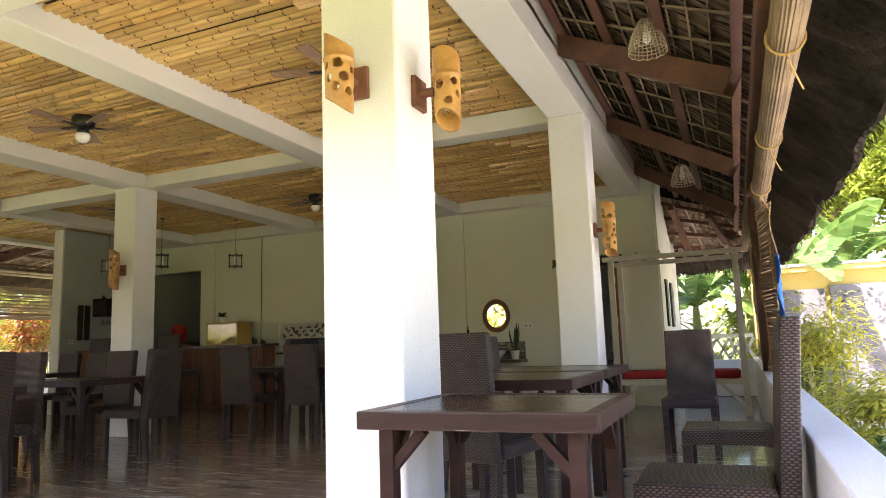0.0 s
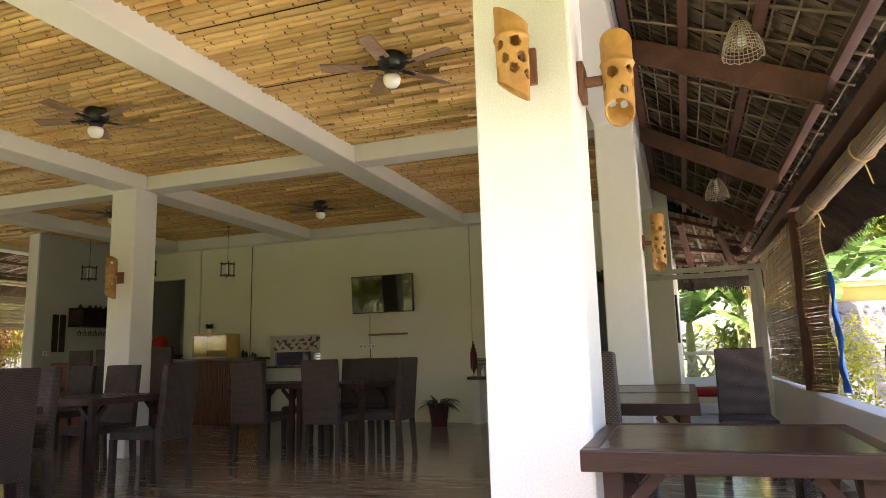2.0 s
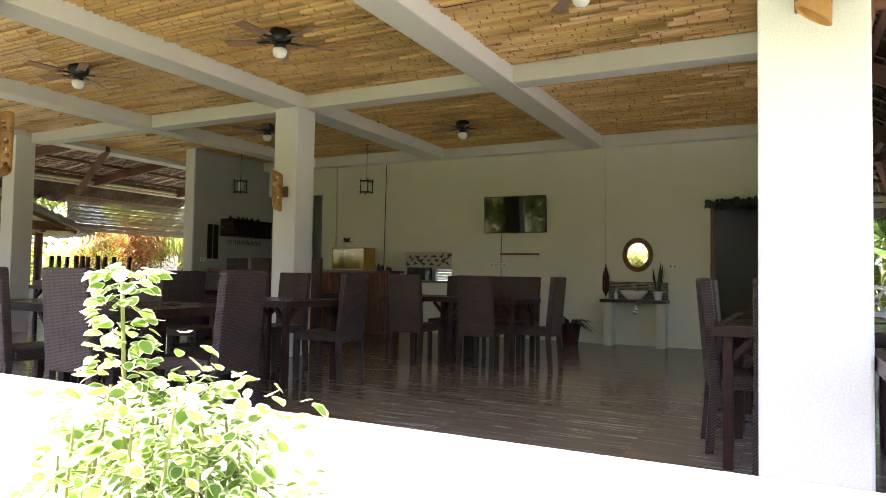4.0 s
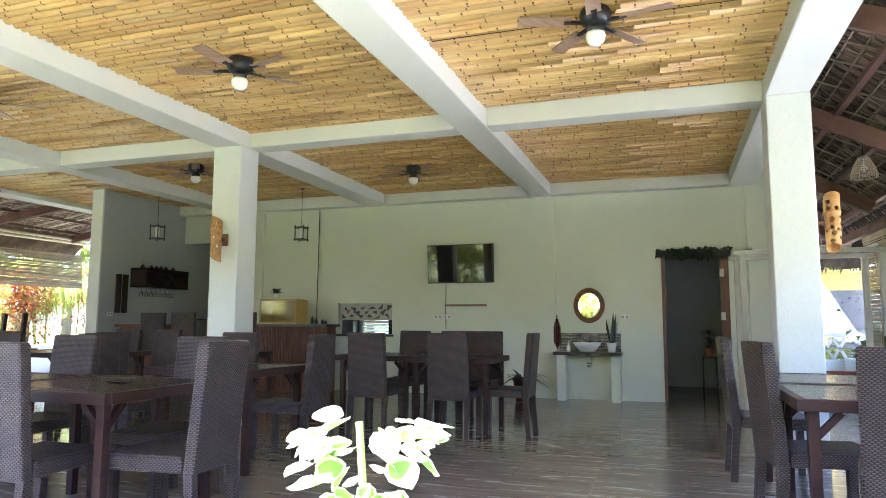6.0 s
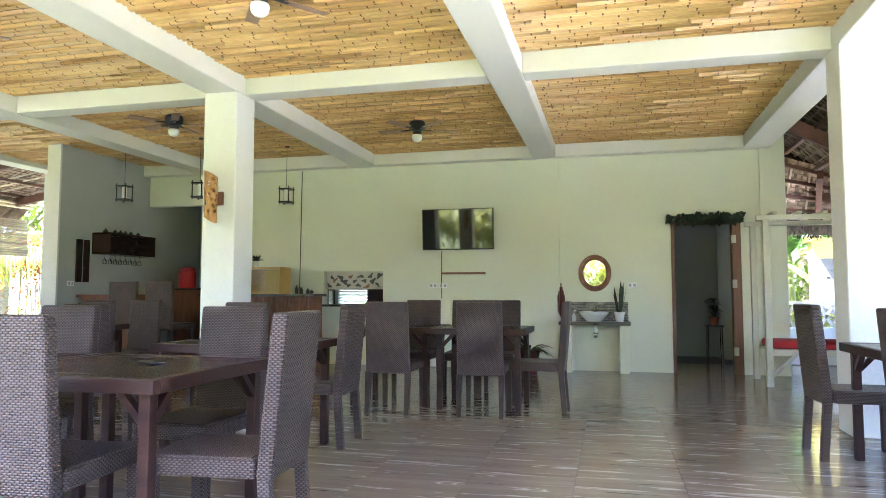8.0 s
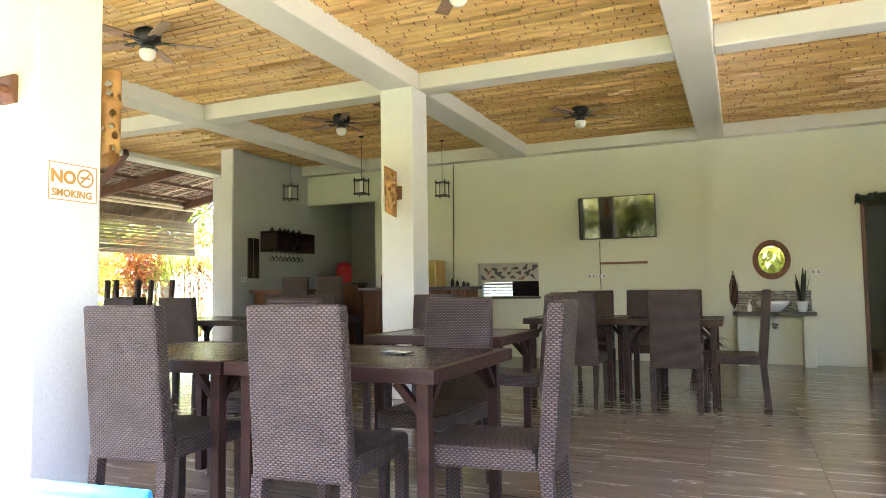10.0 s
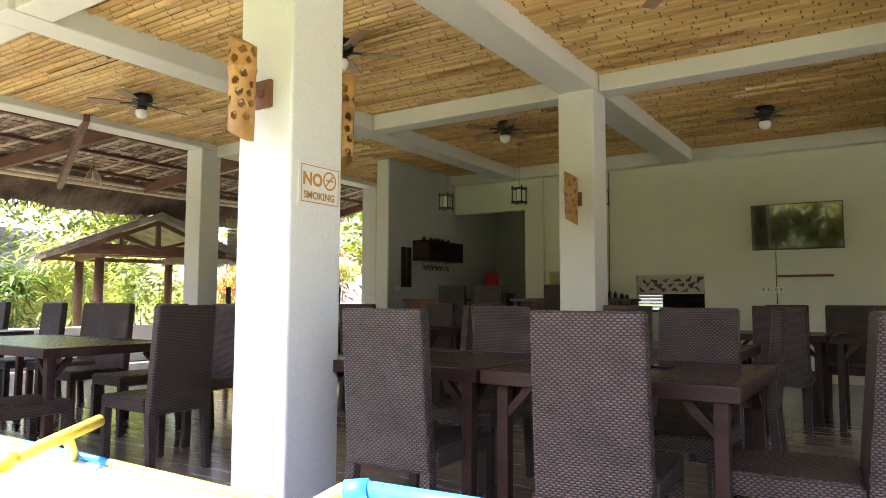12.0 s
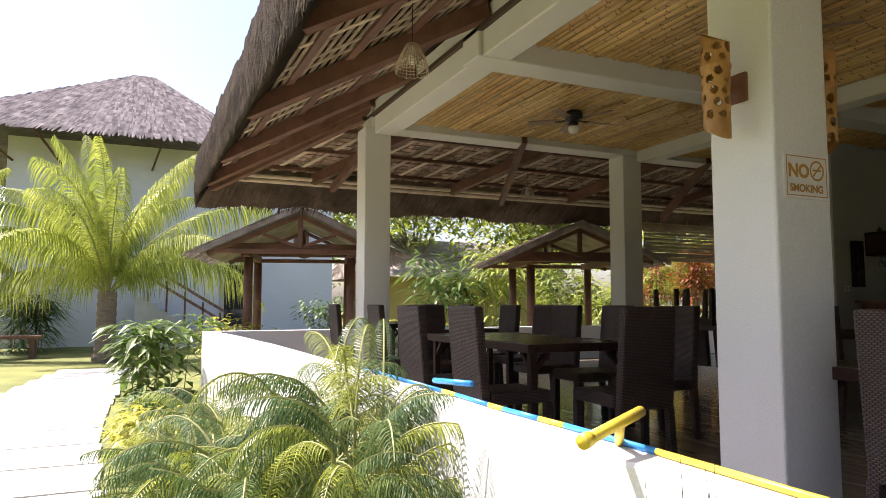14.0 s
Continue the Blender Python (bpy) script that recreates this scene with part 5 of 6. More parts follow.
sp2 = thing("flower_pot", pose(-1.32, 10.75, 0.616), "flowering plant in a small pot on a stand", "plant")
pot(sp2, 0.05, 0.07, 0.12, "terracotta")
bm = bmesh.new()
for k in range(60):
    a = prng.uniform(0, 6.28)
    blade_leaf(bm, (0, 0, 0.1 + prng.uniform(0, 0.28)), (math.cos(a), math.sin(a), prng.uniform(0, 1)), (0, 0, 1), prng.uniform(0.08, 0.16), 0.05, 0.4, 2)
part("foliage", bm, M["dark_leaf"], sp2)

# serving hatch curtain
hc = thing("hatch_curtain", pose(-6.605, Y_B + 0.05, 0), "printed cream and black panel across the hatch", "panel")
boxpart("panel", (-0.47, 0.47, 0, 0.012, 1.14, 1.415), M["print_"], hc)
for k in range(17):
    bm = bmesh.new()
    x, z = -0.42 + 0.0525 * k + prng.uniform(-0.012, 0.012), (1.20, 1.33, 1.26)[k % 3] + prng.uniform(-0.02, 0.02)
    r, tilt, thin = prng.uniform(0.030, 0.048), prng.uniform(-0.9, 0.9), prng.uniform(0.35, 0.85)
    n = 12
    ring = []
    for i in range(n):
        t = 2 * math.pi * i / n
        q = r * (1 + 0.35 * math.sin(3 * t + k))
        ex, ez = q * 1.25 * math.cos(t), q * thin * math.sin(t)
        ring.append(bm.verts.new((x + ex * math.cos(tilt) - ez * math.sin(tilt), -0.002, z + ex * math.sin(tilt) + ez * math.cos(tilt))))
    bm.faces.new(ring)
    part("printed_leaf", bm, M["redwood"] if k % 5 == 2 else M["black"], hc)
boxpart("rail", (-0.48, 0.48, -0.01, 0.02, 1.405, 1.418), M["frame"], hc)
setting("hatch_sill", (-7.12, -6.09, Y_B - 0.06, Y_B + 0.2, 0.875, 0.908), M["counter"], "dark stone sill of the serving hatch", "sill")

for x0, x1 in ((-9.55, -8.42), (-7.58, -5.2)):
    kc = thing("kitchen_cabinet", pose(0, 0, 0), "dark wooden kitchen cabinet beside the louvred window", "cabinet", "kitchen cabinets")
    boxpart("body", (x0, x1, 13.2, 13.54, 0, 1.7), M["wood"], kc, 0.006)
    boxpart("top", (x0 - 0.02, x1 + 0.02, 13.17, 13.54, 1.701, 1.73), M["wood2"], kc, 0.004)

# bar counter
bc = thing("bar_counter", pose(0, 0, 0), "bamboo-fronted bar counter with a dark top", "counter")
boxpart("top", (-8.85, -6.95, 9.30, 9.75, 1.03, 1.07), M["counter"], bc, 0.005)
boxpart("carcass", (-8.8, -7.0, 9.40, 9.70, 0, 1.03), M["redwood"], bc)
for k in range(36):
    bm = bmesh.new()
    x = -8.78 + k * 0.05
    rod(bm, (x, 9.385, 0.02), (x, 9.385, 1.02), 0.022, 0.022, 7)
    part("bamboo_stave", bm, M["redwood"], bc)
bc2 = thing("bar_counter", pose(0, 0, 0), "short bar counter end with a pale wooden top", "counter")
boxpart("top", (-10.2, -9.2, 8.35, 8.75, 1.02, 1.06), M["redwood"], bc2, 0.005)
boxpart("carcass", (-10.15, -9.25, 8.42, 8.70, 0, 1.02), M["redwood"], bc2)
dc = thing("display_case", pose(-7.87, 9.53, 1.07), "varnished plywood cake display case with a glass front", "display case")
boxpart("base", (-0.34, 0.34, -0.18, 0.18, 0, 0.03), M["yellowcase"], dc)
boxpart("roof", (-0.34, 0.34, -0.18, 0.18, 0.37, 0.40), M["yellowcase"], dc)
boxpart("back", (-0.34, 0.34, 0.15, 0.18, 0.03, 0.37), M["yellowcase"], dc)
boxpart("side_panel", (0.31, 0.34, -0.18, 0.15, 0.03, 0.37), M["yellowcase"], dc)
boxpart("side_panel", (-0.34, -0.31, -0.18, 0.15, 0.03, 0.37), M["yellowcase"], dc)
boxpart("glass_front", (-0.31, 0.31, -0.178, -0.172, 0.03, 0.37), M["glass"], dc)
va = thing("flower_vase", pose(-8.02, 9.53, 1.47), "dark flower bouquet in a small vase on the case", "vase")
bm = bmesh.new()
lathe(bm, [(0.035, 0), (0.05, 0.03), (0.045, 0.07), (0.03, 0.09), (0.035, 0.1)], 16)
part("vase", bm, M["ceramic"], va, smooth=True)
bm = bmesh.new()
for k in range(50):
    a = prng.uniform(0, 6.28)
    blade_leaf(bm, (0, 0, 0.09), (math.cos(a), math.sin(a), prng.uniform(0.3, 2)), (0, 0, 1), prng.uniform(0.08, 0.16), 0.045, 0.2, 2)
part("bouquet", bm, M["dark_leaf"], va)
pc = thing("passage_cabinet", pose(-9.65, 10.2, 0), "narrow brown wooden cabinet in the kitchen passage", "cabinet")
boxpart("body", (-0.28, 0.28, -0.02, 0.25, 0, 1.13), M["redwood"], pc, 0.005)
boxpart("top", (-0.31, 0.31, -0.20, 0.27, 1.131, 1.16), M["counter"], pc, 0.004)
rj = thing("water_jug", pose(-9.65, 10.17, 1.16), "red plastic water cooler jug on a small passage cabinet", "jug")
bm = bmesh.new()
lathe(bm, [(0.12, 0), (0.14, 0.02), (0.14, 0.27), (0.12, 0.30)], 24)
part("body", bm, M["redplastic"], rj, smooth=True)
bm = bmesh.new()
lathe(bm, [(0.125, 0.301), (0.12, 0.34), (0.03, 0.36)], 24)
part("lid", bm, M["redplastic"], rj)
for x, y, h in ((-7.25, 9.5, 0.1), (-7.18, 9.58, 0.08), (-7.35, 9.55, 0.13), (-7.08, 9.5, 0.06)):
    o = thing("bar_bottle", pose(x, y, 1.07), "small dark bottle on the bar counter", "bottle", "bar bottles")
    bm = bmesh.new()
    lathe(bm, [(0.025, 0), (0.028, h * 0.6), (0.01, h * 0.85), (0.01, h)], 12)
    part("body", bm, M["black"], o, smooth=True)

# wine shelf on the partition wall
wsf = thing("wine_shelf", pose(-10.245, 9.2, 0), "dark wall-mounted wine shelf with hanging glasses", "shelf")
boxpart("box_top", (0, 0.30, -0.52, 0.52, 1.95, 1.98), M["wood"], wsf)
boxpart("box_bottom", (0, 0.30, -0.52, 0.52, 1.66, 1.69), M["wood"], wsf)
boxpart("box_back", (0, 0.02, -0.52, 0.52, 1.69, 1.95), M["wood"], wsf)
boxpart("box_end", (0.02, 0.30, -0.52, -0.49, 1.69, 1.95), M["wood2"], wsf)
boxpart("box_end", (0.02, 0.30, 0.49, 0.52, 1.69, 1.95), M["wood"], wsf)
def glassware(kind, x, y, z):
    if kind == "glass":
        o = thing("wine_glass", pose(x, y, z), "clear wine glass hanging upside down below the shelf", "glass", "wine glasses")
        bm = bmesh.new()
        lathe(bm, [(0.03, 0.0), (0.006, -0.006), (0.005, -0.06), (0.028, -0.085), (0.03, -0.12), (0.026, -0.14)], 12)
        part("glass", bm, M["glass"], o, smooth=True)
    else:
        o = thing("wine_bottle", pose(x, y, z), "dark wine bottle standing on the wall shelf", "bottle", "wine bottles")
        bm = bmesh.new()
        lathe(bm, [(0.034, 0), (0.034, 0.035), (0.014, 0.05), (0.012, 0.066)], 12)
        part("body", bm, M["black"], o, smooth=True)
for k in range(8):
    glassware("glass", -10.10, 8.78 + 0.11 * k, 1.657)
for k, y in enumerate((8.78, 8.98, 9.1, 9.2, 9.33, 9.5)):
    glassware("bottle", -10.10, y, 1.981)
for y in (8.42, 8.56):
    o = thing("wall_panel_strip", pose(-10.243, y, 0), "tall narrow dark carved wall panel", "wall decoration", "dark wall strips")
    boxpart("board", (0, 0.03, -0.05, 0.05, 1.24, 1.86), M["wood"], o, 0.004)

# pictures beside the swing
for y in (10.6, 11.35):
    o = thing("picture_frame", pose(-0.5, y, 1.45), "narrow dark framed picture on the cream wall", "picture", "dark pictures")
    boxpart("frame", (0, 0.03, -0.14, 0.14, -0.35, 0.35), M["black"], o, 0.004)

# daybed swing
sw = thing("daybed_swing", pose(0, 0, 0), "cream wooden canopy bench with a red seat cushion", "bench")
SX, SY = (-1.0, 0.48), (8.78, 9.52)
for x in SX:
    for y in SY:
        boxpart("post", (x - 0.035, x + 0.035, y - 0.035, y + 0.035, 0, 1.93), M["frame"], sw, 0.004)
for y in SY:
    boxpart("top_rail", (SX[0] - 0.1, SX[1] + 0.1, y - 0.03, y + 0.03, 1.931, 1.99), M["frame"], sw, 0.004)
for k in range(6):
    x = SX[0] + 0.08 + k * (SX[1] - SX[0] - 0.16) / 5
    boxpart("canopy_slat", (x - 0.025, x + 0.025, SY[0] - 0.12, SY[1] + 0.12, 1.991, 2.02), M["frame"], sw, 0.003)
boxpart("seat_rail", (SX[0] + 0.036, SX[1] - 0.036, SY[0] - 0.025, SY[0] + 0.025, 0.36, 0.43), M["frame"], sw, 0.004)
boxpart("seat_board", (SX[0] + 0.04, SX[1] - 0.04, SY[0] + 0.03, SY[1] - 0.04, 0.40, 0.43), M["frame"], sw)
for s_, x in ((1, SX[0]), (-1, SX[1])):
    bm = bmesh.new()
    plank(bm, (x + s_ * 0.03, SY[0], 0.12), (x + s_ * 0.28, SY[0], 0.37), 0.04, 0.05, up=(0, 1, 0))
    part("brace", bm, M["frame"], sw)
bm = bmesh.new()
box(bm, SX[0] + 0.05, SX[1] - 0.05, SY[0] + 0.02, SY[1] - 0.06, 0.431, 0.52, 0.03)
tagged(mesh_ob("seat_cushion", bm, M["red"], True), "long red cloth cushion on the canopy bench", "cushion")
# pierced balustrade at the end of the aisle
ba = thing("lattice_balustrade", pose(0, 0, 0), "cream pierced lattice balustrade at the aisle end", "balustrade", kind="structure")
boxpart("top_rail", (-0.45, 0.66, 11.55, 11.65, 0.90, 0.96), M["frame"], ba, 0.005)
boxpart("base_wall", (-0.45, 0.62, 11.55, 11.65, 0, 0.56), M["parapet"], ba)
for k in range(6):
    x = -0.42 + k * 0.18
    for a, b in (((x, 11.6, 0.57), (x + 0.18, 11.6, 0.89)), ((x + 0.18, 11.6, 0.57), (x, 11.6, 0.89))):
        bm = bmesh.new()
        plank(bm, a, b, 0.04, 0.035, up=(0, 1, 0))
        part("lattice_bar", bm, M["frame"], ba)

# bar chairs
def bar_chair(x, y, r):
    c = thing("bar_chair", pose(x, y, 0, 0, 0, r), "tall dark woven rattan bar chair", "chair", "bar chairs")
    boxpart("seat", (-0.2, 0.2, -0.2, 0.22, 0.62, 0.70), M["weave"], c, 0.012)
    boxpart("backrest", (-0.2, 0.2, -0.26, -0.205, 0.62, 1.23), M["weave"], c, 0.012)
    for sx in (-0.17, 0.17):
        for sy in (-0.22, 0.18):
            boxpart("leg", (sx - 0.02, sx + 0.02, sy - 0.02, sy + 0.02, 0, 0.619), M["weave"], c, 0.004)
for x, y, r in ((-8.94, 8.0, 4), (-8.26, 7.85, -3), (-7.28, 7.8, 2)):
    bar_chair(x, y, r)

# phone on the table
ph = thing("mobile_phone", pose(-4.85, 2.95, 0.752, 0, 0, 75), "black mobile phone lying on the table", "phone")
boxpart("body", (-0.037, 0.037, -0.075, 0.075, 0, 0.008), M["screen"], ph, 0.003)

# upturned chairs stacked on the far tables
up = [(-11.05, 6.15, 0), (-10.5, 6.15, 4), (-9.95, 6.15, -3)]
for x, y, r in up:
    o = copy_thing(first, pose(x, y, 0.75 + 0.452, 180, 0, r))
    tagged(o, "dark rattan chair set upside down on a table")
t = dining_table(1.75, 0.62)
t.matrix_basis = pose(-10.5, 6.2, 0)

# painted pipes lying on the parapet
pz = PAR_Z + 0.011
pi_ = thing("water_pipe", pose(0, 0, 0), "yellow and blue PVC water pipe lying along the parapet", "pipe")
xs = [-5.05, -5.75, -6.2, -6.35, -6.6, -6.72, -7.05, -7.2, -8.4]
for k, (a, b) in enumerate(zip(xs, xs[1:])):
    bm = bmesh.new()
    f = lambda x: 1.045 - max(0, (-6.0 - x)) * 0.019 + 0.008 * math.sin(x * 5)
    rod(bm, (a, f(a), pz), (b, f(b), pz), 0.010, 0.010, 12)
    part("pipe_length", bm, M["yellow" if k % 2 == 0 else "blue"], pi_, smooth=True)
bm = bmesh.new()
rod(bm, (-5.90, 1.035, pz), (-5.785, 0.95, 0.684), 0.014, 0.014, 12)
rod(bm, (-5.70, 0.76, 0.66), (-5.835, 1.065, 0.70), 0.017, 0.017, 14)
rod(bm, (-5.70, 0.76, 0.66), (-5.713, 0.79, 0.664), 0.021, 0.021, 14)
part("tee", bm, M["yellow"], pi_, "yellow T-shaped pipe piece", True)
bm = bmesh.new()
rod(bm, (-7.3, 1.03, 0.64), (-6.95, 1.06, 0.66), 0.014, 0.014, 12)
part("stub", bm, M["blue"], pi_, "blue pipe stub", True)
p2 = thing("water_pipe", pose(0, 0, 0), "blue PVC pipe with a yellow elbow on the parapet", "pipe")
bm = bmesh.new()
rod(bm, (-4.83, 1.0, 0.68), (-4.42, 1.10, 0.66), 0.018, 0.018, 14)
rod(bm, (-4.83, 1.0, 0.68), (-4.87, 0.98, 0.675), 0.023, 0.023, 14)
part("pipe_length", bm, M["blue"], p2, smooth=True)
bm = bmesh.new()
rod(bm, (-4.87, 0.98, 0.675), (-5.02, 1.03, pz), 0.02, 0.018, 14)
part("elbow", bm, M["yellow"], p2, smooth=True)

# ---- garden ----
def frond(bm, base, az, elev, L, arch, n, leaf, width, rng, stem=None, stiff=0.5, bend=1.0):
    """A feather frond: an arching rachis with leaflets on both sides."""
    pts = []
    d = Vector((math.cos(az) * math.cos(elev), math.sin(az) * math.cos(elev), math.sin(elev)))
    p = Vector(base)
    steps = 12
    e = elev
    for i in range(steps + 1):
        pts.append(p.copy())
        e2 = e - arch * (i / steps) ** bend
        p = p + Vector((math.cos(az) * math.cos(e2), math.sin(az) * math.cos(e2), math.sin(e2))) * (L / steps)
    if stem is not None:
        for i in range(steps):
            r = 0.012 * L * (1 - i / steps) * 0.6 + 0.003
            rod(stem, pts[i], pts[i + 1], r, r * 0.9, 5, False)
    side = Vector((-math.sin(az), math.cos(az), 0))
    for k in range(n):
        t = 0.12 + 0.88 * (k + 0.5) / n
        f = t * steps
        i = min(steps - 1, int(f))
        c = lerp(pts[i], pts[i + 1], f - i)
        ax = (pts[i + 1] - pts[i]).normalized()
        ll = leaf * math.sin(math.pi * (0.12 + 0.84 * t)) ** 0.7 * rng.uniform(0.85, 1.1)
        for s in (-1, 1):
            dd = (side * s * 0.9 + ax * 0.7 + Vector((0, 0, rng.uniform(0.0, 0.25)))).normalized()
            w = ax * width * 0.5
            fall = stiff * ll * rng.uniform(0.7, 1.2)
            row = None
            for q, ww in ((0.0, 0.6), (0.38, 1.0), (0.72, 0.8)):
                pt = c + dd * ll * q * (1 - 0.25 * stiff * q) + Vector((0, 0, -fall * q ** 2.4))
                cur = (bm.verts.new(pt - w * ww), bm.verts.new(pt + w * ww))
                if row:
                    bm.faces.new((row[0], row[1], cur[1], cur[0]))
                row = cur
            bm.faces.new((row[0], row[1], bm.verts.new(c + dd * ll * (1 - 0.25 * stiff) - Vector((0, 0, fall)))))


def palm_tree(x, y, h, r, fronds, L, label, seed):
    rng = random.Random(seed)
    t = thing("coconut_palm", pose(x, y, GROUND), label, "palm tree")
    bm = bmesh.new()
    lathe(bm, [(r * (1.25 - 0.35 * min(1, k / 6)) * (1.06 if k % 2 else 0.97), h * k / 16) for k in range(17)], 14)
    part("trunk", bm, M["trunk"], t)
    for k in range(fronds):
        a = 2.4 * k + rng.uniform(-0.3, 0.3)
        el = 1.52 - 0.85 * (k / fronds) ** 1.2 + rng.uniform(-0.1, 0.1)
        bm, st = bmesh.new(), bmesh.new()
        frond(bm, (0, 0, h * 0.93), a, el, L * rng.uniform(0.8, 1.08), rng.uniform(0.6, 1.2) + 1.0 * k / fronds, 80, L * 0.20, 0.034, rng, st, 1.25, 1.3)
        f = part("frond", bm, M["palm"], t)
        part("rachis", st, M["stem"], f)
    return t
palm_tree(-22.6, -1.05, 1.7, 0.24, 21, 4.5, "young coconut palm with arching yellow-green fronds", 3)
palm_tree(-25.0, -5.6, 2.2, 0.22, 12, 3.6, "coconut palm partly beside the white house", 9)
palm_tree(-18.5, 13.6, 1.6, 0.2, 13, 3.2, "coconut palm with hanging bright fronds behind the hall", 14)


def fern_palm(x, y, n, top, spread, label, seed, leaf=0.15, width=0.0062):
    """A clump of canes that carry short arching feather fronds at all heights."""
    rng = random.Random(seed)
    t = thing("fern_palm", pose(x, y, GROUND), label, "palm", "pygmy palms")
    for k in range(n):
        a = rng.uniform(0, 6.28)
        rr = spread * math.sqrt(rng.random())
        z = top * rng.uniform(0.05, 1.0) ** 0.8
        base = Vector((rr * math.cos(a), rr * math.sin(a), z))
        bm, st = bmesh.new(), bmesh.new()
        rod(st, (base.x * 0.35, base.y * 0.35, 0), base, 0.008, 0.005, 5, False)
        frond(bm, base, a + rng.uniform(-0.9, 0.9), rng.uniform(0.75, 1.45), rng.uniform(0.45, 0.72), rng.uniform(1.3, 2.7), 34, leaf, width, rng, st, 0.95, 1.4)
        f = part("frond", bm, M["fern"] if rng.random() < 0.6 else M["palm"], t)
        part("rachis", st, M["stem"], f)
for k, (x, y, n, top, sp) in enumerate([(-7.55, 0.50, 56, 0.86, 0.22), (-7.75, 0.18, 56, 0.66, 0.28), (-8.0, -0.05, 46, 0.5, 0.3), (-8.5, 0.25, 34, 0.62, 0.3), (-7.5, 0.62, 22, 1.02, 0.10), (-7.0, 0.55, 44, 0.92, 0.16), (-7.1, 0.25, 40, 0.6, 0.2)]):
    fern_palm(x, y, n, top, sp, "feathery pygmy palm clump beside the parapet", 31 + k)

g = random.Random(44)
# variegated plant beside the parapet
vp = shrub("variegated_shrub", pose(-2.02, 0.47, GROUND), "pale variegated shrub with rounded cream-edged leaves", "pale", g, 3400, 0.37, 0.26, 0.35, 1.28, 0.038, 0.033, 46, "variegated shrubs", droop=0.45, base=0.7, rounded=True)
sprig = thing("variegated_shrub", pose(-2.14, 0.48, GROUND), "tall thin sprig of the pale variegated shrub", "shrub", "variegated shrubs")
bm = bmesh.new()
st = [Vector((0.05, 0.0, 0)), Vector((0.03, 0.01, 0.6)), Vector((0.015, 0.0, 1.1)), Vector((-0.01, 0.0, 1.41))]
for a, b in zip(st, st[1:]):
    rod(bm, a, b, 0.005, 0.004, 6, False)
part("stem", bm, M["stem"], sprig, smooth=True)
bm = bmesh.new()
for k in range(150):
    z = 1.42 - 0.34 * g.random() ** 1.5
    a, rr = g.uniform(0, 6.28), 0.010 + 0.055 * math.sqrt(g.random())
    c = Vector((rr * math.cos(a), 0.75 * rr * math.sin(a), z - 0.25 * rr))
    k_ = g.uniform(0.6, 1.15)
    round_leaf(bm, c, (math.cos(a), math.sin(a), g.uniform(-1.0, 0.2)), 0.034 * k_, 0.030 * k_, g)
fo = part("foliage", bm, M["pale"], sprig)
fo.data.materials.append(M["leafrim"])
bm = bmesh.new()
for k in range(160):
    a, rr = g.uniform(0, 6.28), 0.34 * math.sqrt(g.random())
    c = Vector((rr * math.cos(a), rr * math.sin(a) * 0.7, 0))
    blade_leaf(bm, c, (g.uniform(-.15, .15), g.uniform(-.15, .15), 1), (1, 0, 0), g.uniform(0.4, 0.85), 0.012, 0.0, 3)
tg = thing("tall_grass", pose(-1.98, 0.42, GROUND), "tuft of tall thin grass under the shrub", "grass", kind="stuff")
part("grass", bm, M["bush"], tg)
for x, y in ((-5.2, 0.75), (-5.4, 0.8), (-4.95, 0.72)):
    bm = bmesh.new()
    for k in range(5):
        blade_leaf(bm, (g.uniform(-.06, .06), g.uniform(-.04, .04), 0), (g.uniform(-.2, .2), g.uniform(-.1, .1), 1), (0, 1, 0), g.uniform(0.95, 1.2), 0.008, 0.0, 4)
    o = thing("grass_tuft", pose(x, y, GROUND), "few thin grass stalks against the parapet", "grass", "grass tufts")
    part("grass", bm, M["dark_leaf"], o)

